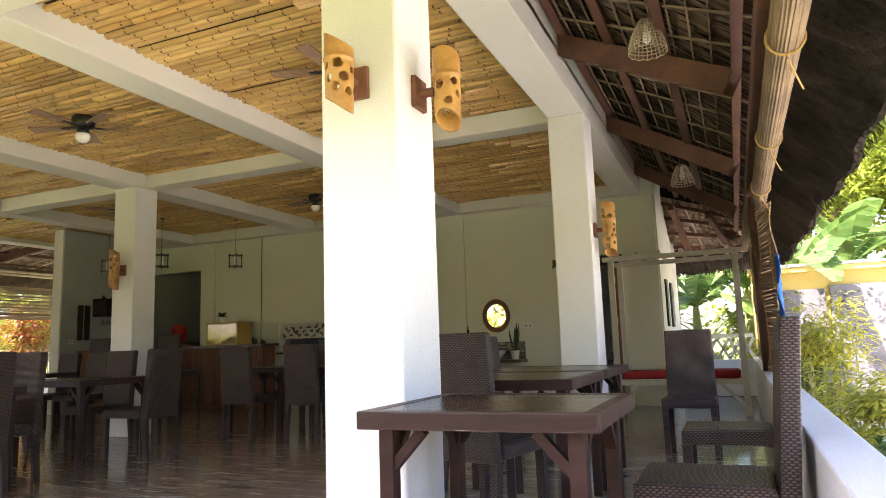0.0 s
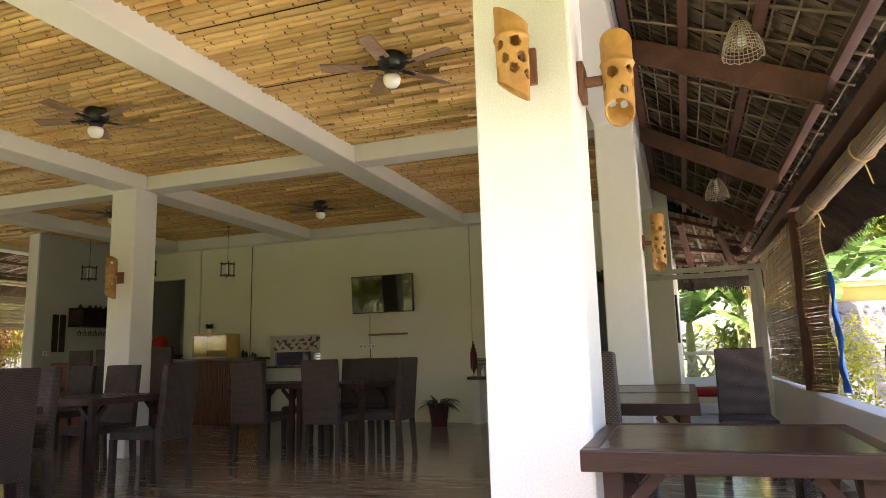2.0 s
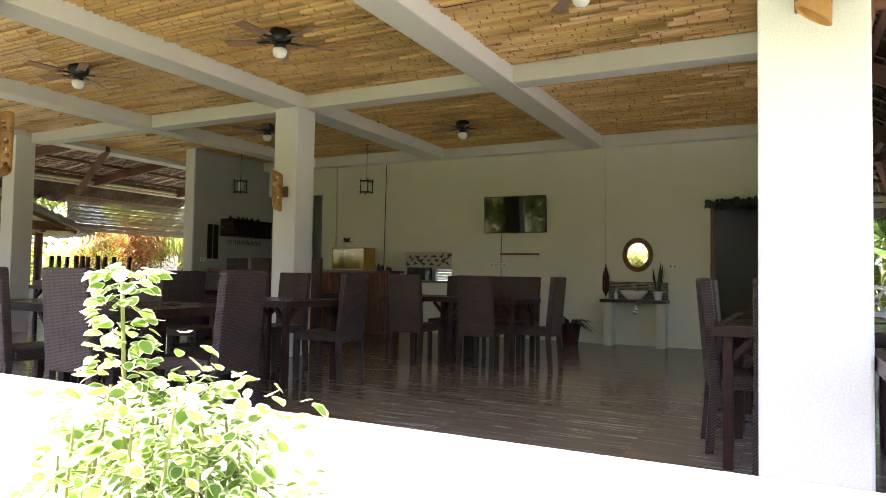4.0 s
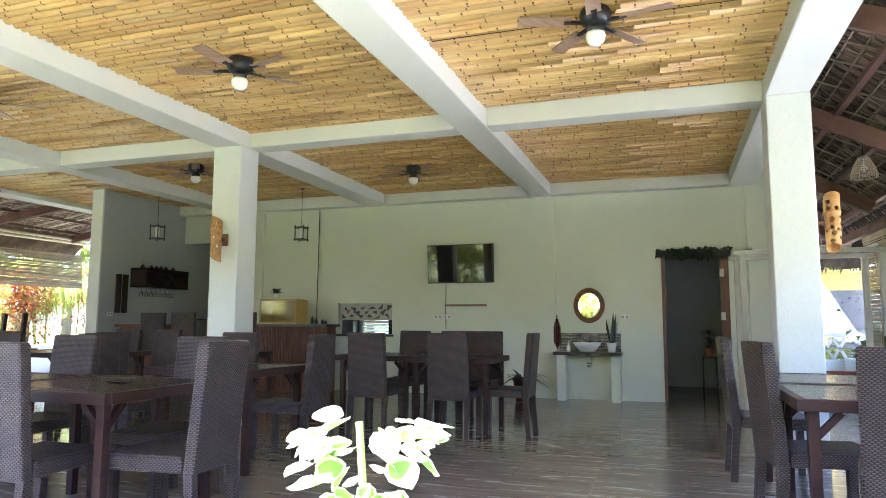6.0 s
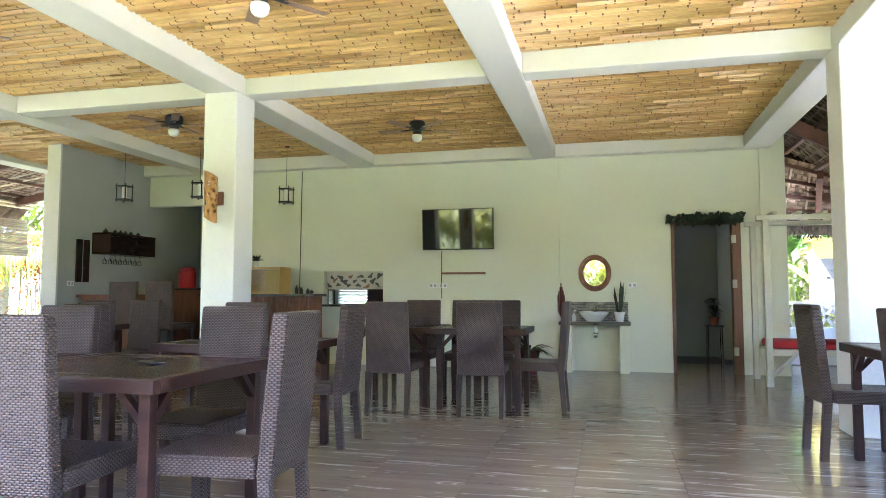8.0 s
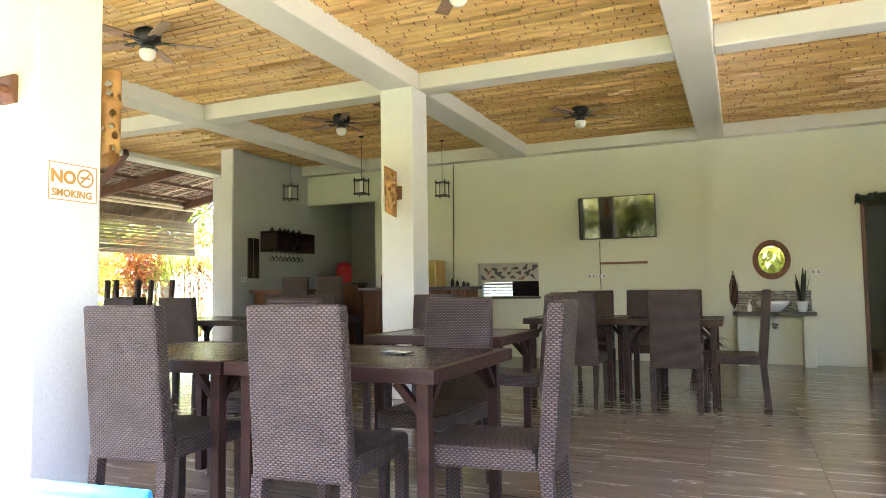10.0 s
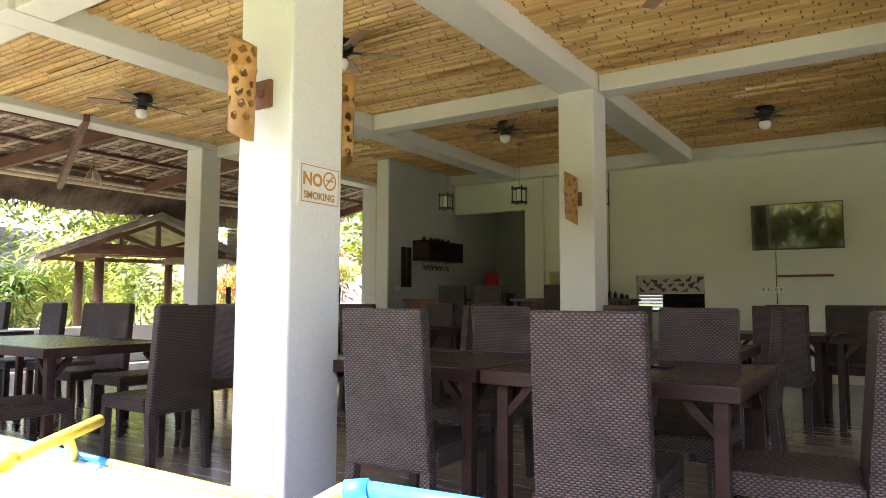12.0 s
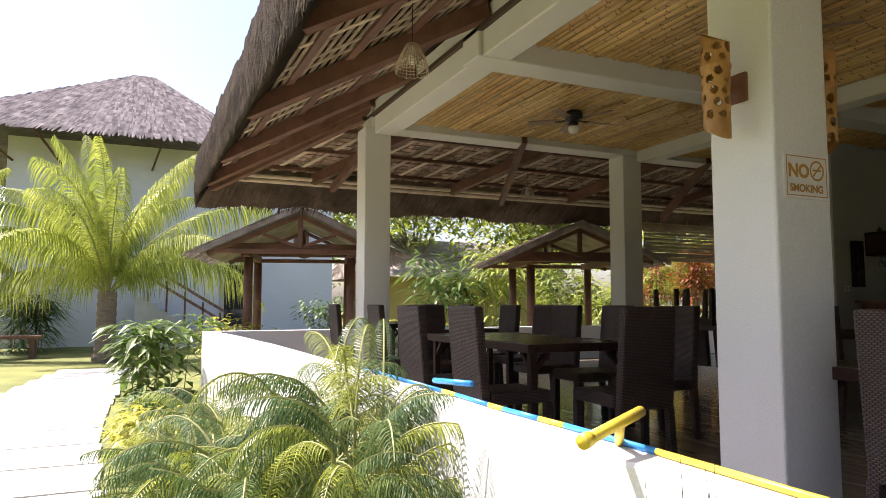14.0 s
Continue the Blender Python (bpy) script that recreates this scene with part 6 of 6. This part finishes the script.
SHRUBS = [  # x, y, material, leaves, rx, ry, height, leaf length, width, words
    (-10.4, -0.1, "yellowleaf", 500, 0.7, 0.5, 0.55, 0.10, 0.05, "low yellow-green border shrub beside the path"),
    (-11.6, -0.3, "yellowleaf", 350, 0.5, 0.4, 0.42, 0.12, 0.05, "low yellow-green border plant beside the path"),
    (-12.6, -0.1, "bush", 260, 0.45, 0.35, 0.45, 0.15, 0.06, "leafy green border shrub in front of the parapet"),
    (-15.8, 0.0, "bush", 400, 0.9, 0.8, 1.3, 0.34, 0.11, "broad-leaved frangipani shrub beside the parapet"),
    (-16.8, 1.3, "yellowleaf", 500, 0.8, 0.7, 1.2, 0.2, 0.08, "bright green garden shrub behind the parapet"),
    (-24.5, 5.2, "bush", 900, 1.6, 1.2, 1.7, 0.2, 0.10, "round clipped green shrub in the garden"),
    (-22.0, 6.6, "yellowleaf", 700, 1.3, 1.0, 1.0, 0.2, 0.09, "low yellow flowering shrub in the garden"),
    (-18.6, 9.6, "canopy", 1600, 1.1, 0.9, 2.7, 0.16, 0.09, "dense dark climbing shrub beside the gazebo"),
    (-20.2, 12.2, "palm", 700, 1.9, 1.5, 2.3, 0.7, 0.10, "clump of long-leaved yellow-green palms behind the gazebo"),
    (-23.5, 8.3, "bush", 700, 1.5, 1.2, 3.2, 0.6, 0.10, "tall dracaena shrubs with rosettes of long leaves"),
    (-22.0, 9.6, "palm", 600, 1.1, 1.0, 3.4, 0.55, 0.09, "tall dracaena shrubs with rosettes of long leaves"),
    (-17.0, 11.5, "croton", 2200, 1.3, 1.2, 3.0, 0.14, 0.07, "large orange and red croton shrub behind the hall"),
    (-17.4, 14.0, "croton", 1700, 1.4, 1.2, 3.3, 0.15, 0.07, "large orange and red croton shrub behind the hall"),
    (1.55, 9.9, "yellowleaf", 1500, 0.5, 0.7, 1.9, 0.13, 0.05, "tall yellow-green shrub in front of the pebble wall"),
    (1.45, 7.2, "yellowleaf", 900, 0.4, 0.6, 1.05, 0.13, 0.05, "sunlit yellow-green shrub beside the parapet"),
    (1.45, 5.6, "bush", 600, 0.35, 0.7, 0.7, 0.24, 0.05, "strap-leaved green border plants beside the parapet"),
    (1.40, 3.9, "bush", 500, 0.35, 0.7, 0.55, 0.26, 0.04, "strap-leaved green border plants beside the parapet"),
    (4.6, 16.2, "yellowleaf", 500, 0.6, 0.5, 1.9, 0.3, 0.07, "yellow-green garden shrub beside the log fence"),
    (-28.3, -5.8, "fern", 700, 1.0, 1.0, 1.9, 0.8, 0.07, "dark spiky agave-like plants beside the house"),
    (-27.0, -3.3, "fern", 600, 1.0, 0.8, 1.8, 0.8, 0.07, "dark spiky agave-like plants beside the house"),
    (1.35, 12.3, "bush", 700, 0.5, 0.5, 1.5, 0.28, 0.08, "leafy green shrub in front of the garden wall"),
    (0.35, 13.0, "yellowleaf", 500, 0.6, 0.4, 1.3, 0.25, 0.08, "yellow-green leafy plants behind the lattice balustrade"),
    (-1.6, 15.2, "banana", 300, 1.2, 0.8, 2.2, 0.6, 0.16, "broad-leaved plants behind the aisle"),
    (1.0, 16.0, "canopy", 900, 1.2, 1.0, 2.6, 0.3, 0.10, "green shrubs behind the aisle"),
]
for x, y, mat, n, rx, ry, h, L, W, lab in SHRUBS:
    shrub("garden_shrub", pose(x, y, GROUND), lab, mat, g, n, rx, ry, 0.15, h, L, W, 12, "garden shrubs", 0.45, base=0.5)


def banana(x, y, h, seed, n=8, size=1.0):
    rng = random.Random(seed)
    t = thing("banana_plant", pose(x, y, GROUND), "tall banana plant with broad split leaves", "banana plant", "banana plants")
    bm = bmesh.new()
    lathe(bm, [(0.13 * size, 0), (0.11 * size, h * 0.3), (0.07 * size, h * 0.55), (0.03, h * 0.62)], 12)
    part("stem", bm, M["stem"], t, smooth=True)
    for k in range(n):
        az, el = 2.4 * k + rng.uniform(-.4, .4), rng.uniform(0.6, 1.35)
        L, W = h * rng.uniform(0.42, 0.6), 0.62 * size * rng.uniform(0.8, 1.1)
        arch = rng.uniform(1.0, 2.0)
        bm = bmesh.new()
        p = Vector((0, 0, h * 0.56))
        steps = 16
        side = Vector((-math.sin(az), math.cos(az), 0))
        prev = None
        for i in range(steps + 1):
            tt = i / steps
            e = el - arch * tt
            w = W * 0.5 * math.sin(math.pi * min(0.98, max(0.0, (tt - 0.12) / 0.88) * 0.95 + 0.04)) ** 0.6 if tt > 0.12 else 0.02
            sag = Vector((0, 0, -0.25 * w))
            cur = (p - side * w + sag, p.copy(), p + side * w + sag)
            if prev:
                j = rng.uniform(0, 0.25)
                for s in (0, 2):
                    q = [prev[1], cur[1], lerp(cur[s], prev[s], j * 0.6), lerp(prev[s], cur[s], j * 0.5)]
                    quad(bm, *q)
            prev = cur
            p = p + Vector((math.cos(az) * math.cos(e), math.sin(az) * math.cos(e), math.sin(e))) * (L / steps)
        part("leaf", bm, M["banana"], t)
for k, (x, y, h) in enumerate([(2.6, 15.2, 4.6), (4.2, 16.0, 4.9), (5.6, 18.4, 5.2), (3.2, 18.6, 5.4), (-0.3, 14.8, 3.4), (0.7, 15.0, 3.9), (8.2, 19.0, 5.4), (-1.3, 16.8, 4.0), (10.5, 19.5, 5.0), (1.6, 14.6, 4.4), (6.6, 20.5, 6.0)]):
    banana(x, y, h, 100 + k)


def tree(x, y, h, r, label, seed, mat="canopy", n=8000, leaf=0.46):
    rng = random.Random(seed)
    t = thing("tree", pose(x, y, GROUND), label, "tree", "background trees")
    bm = bmesh.new()
    rod(bm, (0, 0, 0), (0.1, 0, h * 0.5), 0.03 * h, 0.02 * h, 8)
    tips = []
    for k in range(13):
        a = rng.uniform(0, 6.28)
        q = Vector((r * 0.7 * math.cos(a) * rng.uniform(0.3, 1), r * 0.7 * math.sin(a) * rng.uniform(0.3, 1), h * rng.uniform(0.42, 0.92)))
        rod(bm, (0.1, 0, h * rng.uniform(0.3, 0.5)), q, 0.012 * h, 0.004 * h, 6, False)
        tips.append(q)
    part("trunk", bm, M["trunk"], t)
    bm = bmesh.new()
    cl = [q + Vector((rng.gauss(0, 0.25) * r, rng.gauss(0, 0.25) * r, rng.gauss(0, 0.10) * h)) for q in tips for _ in range(6)]
    for k in range(n):
        c = rng.choice(cl)
        c = c + Vector((rng.gauss(0, 0.13) * r, rng.gauss(0, 0.13) * r, rng.gauss(0, 0.10) * r))
        a = rng.uniform(0, 6.28)
        blade_leaf(bm, c, (math.cos(a), math.sin(a), rng.uniform(-0.6, 0.5)), (0, 0, 1), leaf * rng.uniform(0.6, 1.3), leaf * 0.52, 0.3, 2)
    part("crown", bm, M[mat], t)
for k, (x, y, h, r) in enumerate([(9, 24, 11, 4.5), (6.2, 22.5, 8.5, 3.6), (12.5, 21.5, 8, 4.0), (14, 24, 11, 4.5), (4, 27, 12, 5), (18, 27, 12, 5), (-1.5, 24, 8, 4), (-28, 15, 7, 4), (-33, 11, 8, 4.5), (-24, 20, 7, 4), (-36, 20, 9, 5), (-20, 24, 7.5, 4), (-42, 8, 9, 5), (-13, 24, 7, 4)]):
    tree(x, y, h, r, "leafy green garden tree in full sunlight", 200 + k, n=20000 if 5 < x < 13 else 6000 if x > 0 else 3600, leaf=0.20 if 5 < x < 13 else 0.34)
# trees on the other side of the lawn, seen in mirror and screen
for k, (x, y, h, r) in enumerate([(-10, -17, 7, 4.5), (-3, -16, 7, 4.5), (4, -18, 8, 5), (-17, -19, 7, 4.5)]):
    tree(x, y, h, r, "leafy tree across the lawn", 260 + k, "yellowleaf", 2500, 0.5)
for x in (-33, -30.5, -28, -25.5, -23, -20.5, -18.2, -16, -14, -12, -10.2, -8.5, -7, -5, -3.5, -1.5, 0.5, 2.5, 5):
    shrub("hedge_shrub", pose(x + g.uniform(-.4, .4), -9.5 + g.uniform(-.6, .6), GROUND), "tall bright green hedge shrub across the lawn", "yellowleaf", g, 1500, 1.6, 1.0, 0.1, g.uniform(2.6, 3.6), 0.5, 0.12, 12, "hedge shrubs", 0.5, base=0.6)

# path slabs
pth = thing("stepping_path", pose(0, 0, 0), "pale concrete slab path across the lawn", "path", kind="structure")
slab = None
for k in range(13):
    bm = bmesh.new()
    x = -8.6 - k * 0.95
    y = -1.5 + 0.018 * (k - 5) ** 2 * 0.6
    box(bm, x - 0.45, x + 0.45, y - 0.85, y + 0.85, GROUND, GROUND + 0.035, 0.01)
    part("slab", bm, M["concrete"], pth)
bm = bmesh.new()
box(bm, 1.9, 30, 0.5, 15.9, GROUND, GROUND + 0.02)
tagged(mesh_ob("driveway", bm, M["concrete"]), "sunlit pale concrete yard beside the terrace", "yard", kind="structure")

# yellow wall with pebble panels
yw = thing("wall_garden", pose(0, 0, 0), "yellow garden wall with a tiled coping and pebble panels", "wall", kind="structure")
boxpart("wall", (0.75, 3.75, 13.6, 13.85, GROUND, 2.0), M["yellowwall"], yw)
boxpart("coping", (0.7, 4.4, 13.45, 14.0, 2.0, 2.10), M["yellowwall"], yw, 0.01)
boxpart("coping_stone", (0.68, 4.45, 13.42, 14.03, 2.10, 2.15), M["concrete"], yw, 0.01)
boxpart("panel", (2.0, 3.2, 13.50, 13.6, GROUND, 1.75), M["pebble"], yw)
boxpart("panel", (0.8, 1.92, 13.56, 13.6, GROUND, 1.70), M["pebble"], yw)
boxpart("pier", (3.25, 3.75, 13.46, 13.6, GROUND, 2.0), M["yellowwall"], yw)
bm = bmesh.new()
for k in range(420):
    x, z = g.uniform(0.85, 3.16), g.uniform(GROUND + 0.05, 1.66)
    if 1.88 < x < 2.04:
        continue
    y = 13.498 if x > 2.0 else 13.558
    r = g.uniform(0.018, 0.035)
    bm.faces.new([bm.verts.new((x + r * math.cos(6.283 * i / 6 + k), y - 0.004, z + r * 0.8 * math.sin(6.283 * i / 6 + k))) for i in range(6)])
tagged(part("pebbles", bm, M["stone"], yw), kind="stuff")

# log fence
lf = thing("log_fence", pose(0, 0, 0), "fence of upright brown wooden logs", "fence")
for k in range(90):
    bm = bmesh.new()
    x = 4.9 + k * 0.125
    rod(bm, (x, 17.2 + g.uniform(-.02, .02), GROUND), (x + g.uniform(-.02, .02), 17.2, 1.3 + g.uniform(-.12, .15)), 0.06, 0.052, 7)
    part("log", bm, M["log"], lf)


def gazebo(x, y, rot, w, eave, ridge, label):
    t = thing("gazebo", pose(x, y, GROUND, 0, 0, rot), label, "gazebo", "garden gazebos")
    e, a, h = eave - GROUND, ridge - GROUND, w / 2
    for sx in (-1, 1):
        for sy in (-1, 1):
            boxpart("plinth", (sx * h * 0.62 - 0.12, sx * h * 0.62 + 0.12, sy * h * 0.62 - 0.12, sy * h * 0.62 + 0.12, 0, 0.35), M["concrete"], t, 0.01)
            bm = bmesh.new()
            rod(bm, (sx * h * 0.62, sy * h * 0.62, 0.35), (sx * h * 0.62, sy * h * 0.62, e - 0.01), 0.085, 0.08, 10)
            part("post", bm, M["rafter"], t, smooth=True)
    for s in (-1, 1):
        for dims in ((-h * 0.85, h * 0.85, s * h * 0.62 - 0.05, s * h * 0.62 + 0.05, e - 0.02, e + 0.12), (s * h * 0.62 - 0.05, s * h * 0.62 + 0.05, -h * 0.85, h * 0.85, e + 0.121, e + 0.24)):
            boxpart("tie_beam", dims, M["rafter"], t, 0.008)
    for sx in (-1, 1):
        x0 = sx * h * 0.95
        for nm, p, q, w_ in (("king_post", (x0, 0, e + 0.12), (x0, 0, a - 0.05), 0.10), ("rafter", (x0, 0, a - 0.06), (x0, h * 1.05, e + 0.0), 0.09), ("rafter", (x0, 0, a - 0.06), (x0, -h * 1.05, e + 0.0), 0.09),
                             ("strut", (x0, 0.04, e + 0.15), (x0, h * 0.42, lerp(a, e, 0.42) - 0.08), 0.07), ("strut", (x0, -0.04, e + 0.15), (x0, -h * 0.42, lerp(a, e, 0.42) - 0.08), 0.07),
                             ("truss_tie", (x0, -h * 0.98, e + 0.06), (x0, h * 0.98, e + 0.06), 0.10)):
            bm = bmesh.new()
            plank(bm, p, q, w_ * 0.8, w_, up=(1, 0, 0), bevel=0.006)
            part(nm, bm, M["rafter"], t)
    rng = random.Random(int(abs(x * 7)))
    for sy in (-1, 1):
        A, B = Vector((-h * 1.1, sy * h * 1.12, e)), Vector((h * 1.1, sy * h * 1.12, e))
        T0, T1 = Vector((-h * 1.1, 0, a + 0.02)), Vector((h * 1.1, 0, a + 0.02))
        bm = bmesh.new()
        lo = [bm.verts.new(p) for p in (A, B, T1, T0)]
        hi = [bm.verts.new(p + Vector((0, 0, 0.10))) for p in (A, B, T1, T0)]
        bm.faces.new(lo)
        bm.faces.new(hi[::-1])
        for k in range(4):
            bm.faces.new((lo[k], hi[k], hi[(k + 1) % 4], lo[(k + 1) % 4]))
        bmesh.ops.recalc_face_normals(bm, faces=bm.faces)
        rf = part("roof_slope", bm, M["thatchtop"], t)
        bm = bmesh.new()
        for c in range(9):
            for k in range(90):
                u, v = (k + rng.random()) / 90, c / 9
                p = lerp(lerp(A, B, u), lerp(T0, T1, u), v) + Vector((0, 0, 0.11))
                d = (A - T0).normalized()
                w = Vector((1, 0, 0)) * rng.uniform(0.015, 0.035)
                L = rng.uniform(0.18, 0.34)
                quad(bm, p - w, p + w, p + d * L + w * 0.3 + Vector((0, 0, 0.02)), p + d * L - w * 0.3 + Vector((0, 0, -0.02)))
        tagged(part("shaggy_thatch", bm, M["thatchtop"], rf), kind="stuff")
gazebo(-17.6, 2.6, -14, 3.0, 1.86, 2.62, "open timber gazebo with a grey thatched gable roof")
gazebo(-16.4, 7.9, -18, 2.8, 1.80, 2.50, "open timber gazebo with a grey thatched gable roof")

# white house
hs = thing("house", pose(-29.0, -1.0, GROUND), "two-storey white house with a shaggy thatched hip roof", "house")
boxpart("wall", (-9, 0, -3.3, 3.6, 0, 6.75), M["housewhite"], hs)
boxpart("wing", (-9, 0, 3.601, 7.2, 0, 5.3), M["housewhite"], hs)
hx0, hx1, hy0, hy1 = -11.5, 1.8, -5.2, 4.3
bm = bmesh.new()
base = [bm.verts.new(p) for p in ((hx0, hy0, 6.70), (hx1, hy0, 6.70), (hx1, hy1, 6.70), (hx0, hy1, 6.70))]
ridge = [bm.verts.new((-5.0, 0.4, 10.7)), bm.verts.new((-5.0, 0.8, 10.7))]
bm.faces.new((base[0], base[1], ridge[0]))
bm.faces.new((base[1], base[2], ridge[1], ridge[0]))
bm.faces.new((base[2], base[3], ridge[1]))
bm.faces.new((base[3], base[0], ridge[0], ridge[1]))
bm.faces.new(base[::-1])
rf = part("roof", bm, M["greythatch"], hs)
bm = bmesh.new()
rng = random.Random(77)
for A, B, T0, T1 in (((hx1, hy0, 6.70), (hx1, hy1, 6.70), (-5.0, 0.4, 10.7), (-5.0, 0.8, 10.7)), ((hx0, hy0, 6.70), (hx1, hy0, 6.70), (-5.0, 0.4, 10.7), (-5.0, 0.5, 10.7))):
    A, B, T0, T1 = map(Vector, (A, B, T0, T1))
    for c in range(22):
        v = c / 22
        n = int(170 * (1 - v * 0.85))
        for k in range(n):
            u = (k + rng.random()) / n
            p0, tp = lerp(A, B, u), lerp(T0, T1, u)
            p = lerp(p0, tp, v) + Vector((0, 0, 0.08))
            d = (p0 - tp).normalized()
            w = (B - A).normalized() * rng.uniform(0.03, 0.07)
            L = rng.uniform(0.3, 0.6)
            quad(bm, p - w, p + w, p + d * L + w * 0.3 - Vector((0, 0, 0.05)), p + d * L - w * 0.3 - Vector((0, 0, 0.05)))
tagged(part("shaggy_thatch", bm, M["greythatch"], rf), kind="stuff")
for y in (-4.2, -2.4, -0.6, 1.2, 3.0):
    bm = bmesh.new()
    plank(bm, (0.02, y * 0.75, 5.9), (1.6, y, 6.64), 0.05, 0.06)
    part("eave_strut", bm, M["rafter"], hs)
for y0, y1, z0, z1 in ((4.9, 5.5, 3.5, 4.6), (5.75, 6.3, 3.5, 4.6), (-2.2, -1.2, 3.4, 4.6)):
    w = boxpart("window", (-0.02, 0.05, y0, y1, z0, z1), M["rafter"], hs, 0.01)
    boxpart("pane", (0.052, 0.06, y0 + 0.1, y1 - 0.1, z0 + 0.1, z1 - 0.1), M["darkglass"], w)
d_ = boxpart("door_frame", (-0.02, 0.06, 3.2, 4.35, 0.5, 2.9), M["frame"], hs, 0.01)
boxpart("pane", (0.062, 0.07, 3.35, 4.2, 0.6, 2.75), M["darkglass"], d_)
for k in range(8):
    boxpart("stair_step", (0.3, 1.4, 3.1 - 0.32 * (k + 1), 3.1 - 0.32 * k, 0, 0.2 + 0.2 * k), M["concrete"], hs)
for z in (0.95, 0.6):
    bm = bmesh.new()
    plank(bm, (1.45, 3.2, 0.2 + z), (1.45, 0.3, 2.0 + z), 0.06, 0.09)
    part("stair_rail", bm, M["log"], hs)
for k in range(6):
    y = 3.1 - 0.55 * k
    boxpart("baluster", (1.42, 1.48, y - 0.03, y + 0.03, 0.1 + 0.34 * k, 1.1 + 0.34 * k), M["log"], hs)

# low house behind
h2 = thing("house", pose(-34, 13, GROUND), "low cottage with a pale brown roof behind the shrubs", "house")
boxpart("wall", (-3, 3, -4, 4, 0, 2.6), M["yellowwall"], h2)
bm = bmesh.new()
b4 = [bm.verts.new(p) for p in ((-4, -5, 2.5), (4, -5, 2.5), (4, 5, 2.5), (-4, 5, 2.5))]
r2 = [bm.verts.new((0, -4, 4.4)), bm.verts.new((0, 4, 4.4))]
bm.faces.new((b4[0], b4[1], r2[0]))
bm.faces.new((b4[1], b4[2], r2[1], r2[0]))
bm.faces.new((b4[2], b4[3], r2[1]))
bm.faces.new((b4[3], b4[0], r2[0], r2[1]))
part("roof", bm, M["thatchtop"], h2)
# garden bench
gb = thing("garden_bench", pose(-24.5, -3.8, GROUND), "low weathered wooden garden bench", "bench")
boxpart("seat", (-0.25, 0.25, -1.2, 1.2, 0.5, 0.58), M["log"], gb, 0.01)
for y in (-1.0, 1.0):
    boxpart("leg", (-0.2, 0.2, y - 0.06, y + 0.06, 0, 0.5), M["log"], gb, 0.01)

# ---- floor tiles ----
floor_ob = bpy.data.objects["floor"]
TW = 0.598
tile_me = None
bm = bmesh.new()
box(bm, -TW / 2, TW / 2, -TW / 2, TW / 2, -0.012, 0.0)
tile_me = bpy.data.meshes.new("tile")
bm.to_mesh(tile_me)
bm.free()
tile_me.materials.append(M["tile"])
rest = bmesh.new()
near = 0
for i in range(26):
    for j in range(18):
        x, y = 0.32 - 0.6 * i, 1.40 + 0.6 * j
        if y > 11.5 or x < -14.6:
            continue
        if -7.7 < x and y < 9.9 and near < 300:
            near += 1
            o = new("tile", tile_me)
            o.parent = floor_ob
            o.location = (x, y, 0.0)
        else:
            box(rest, x - TW / 2, x + TW / 2, y - TW / 2, y + TW / 2, -0.012, 0.0)
tagged(part("tiles", rest, M["tile"], floor_ob), kind="stuff")
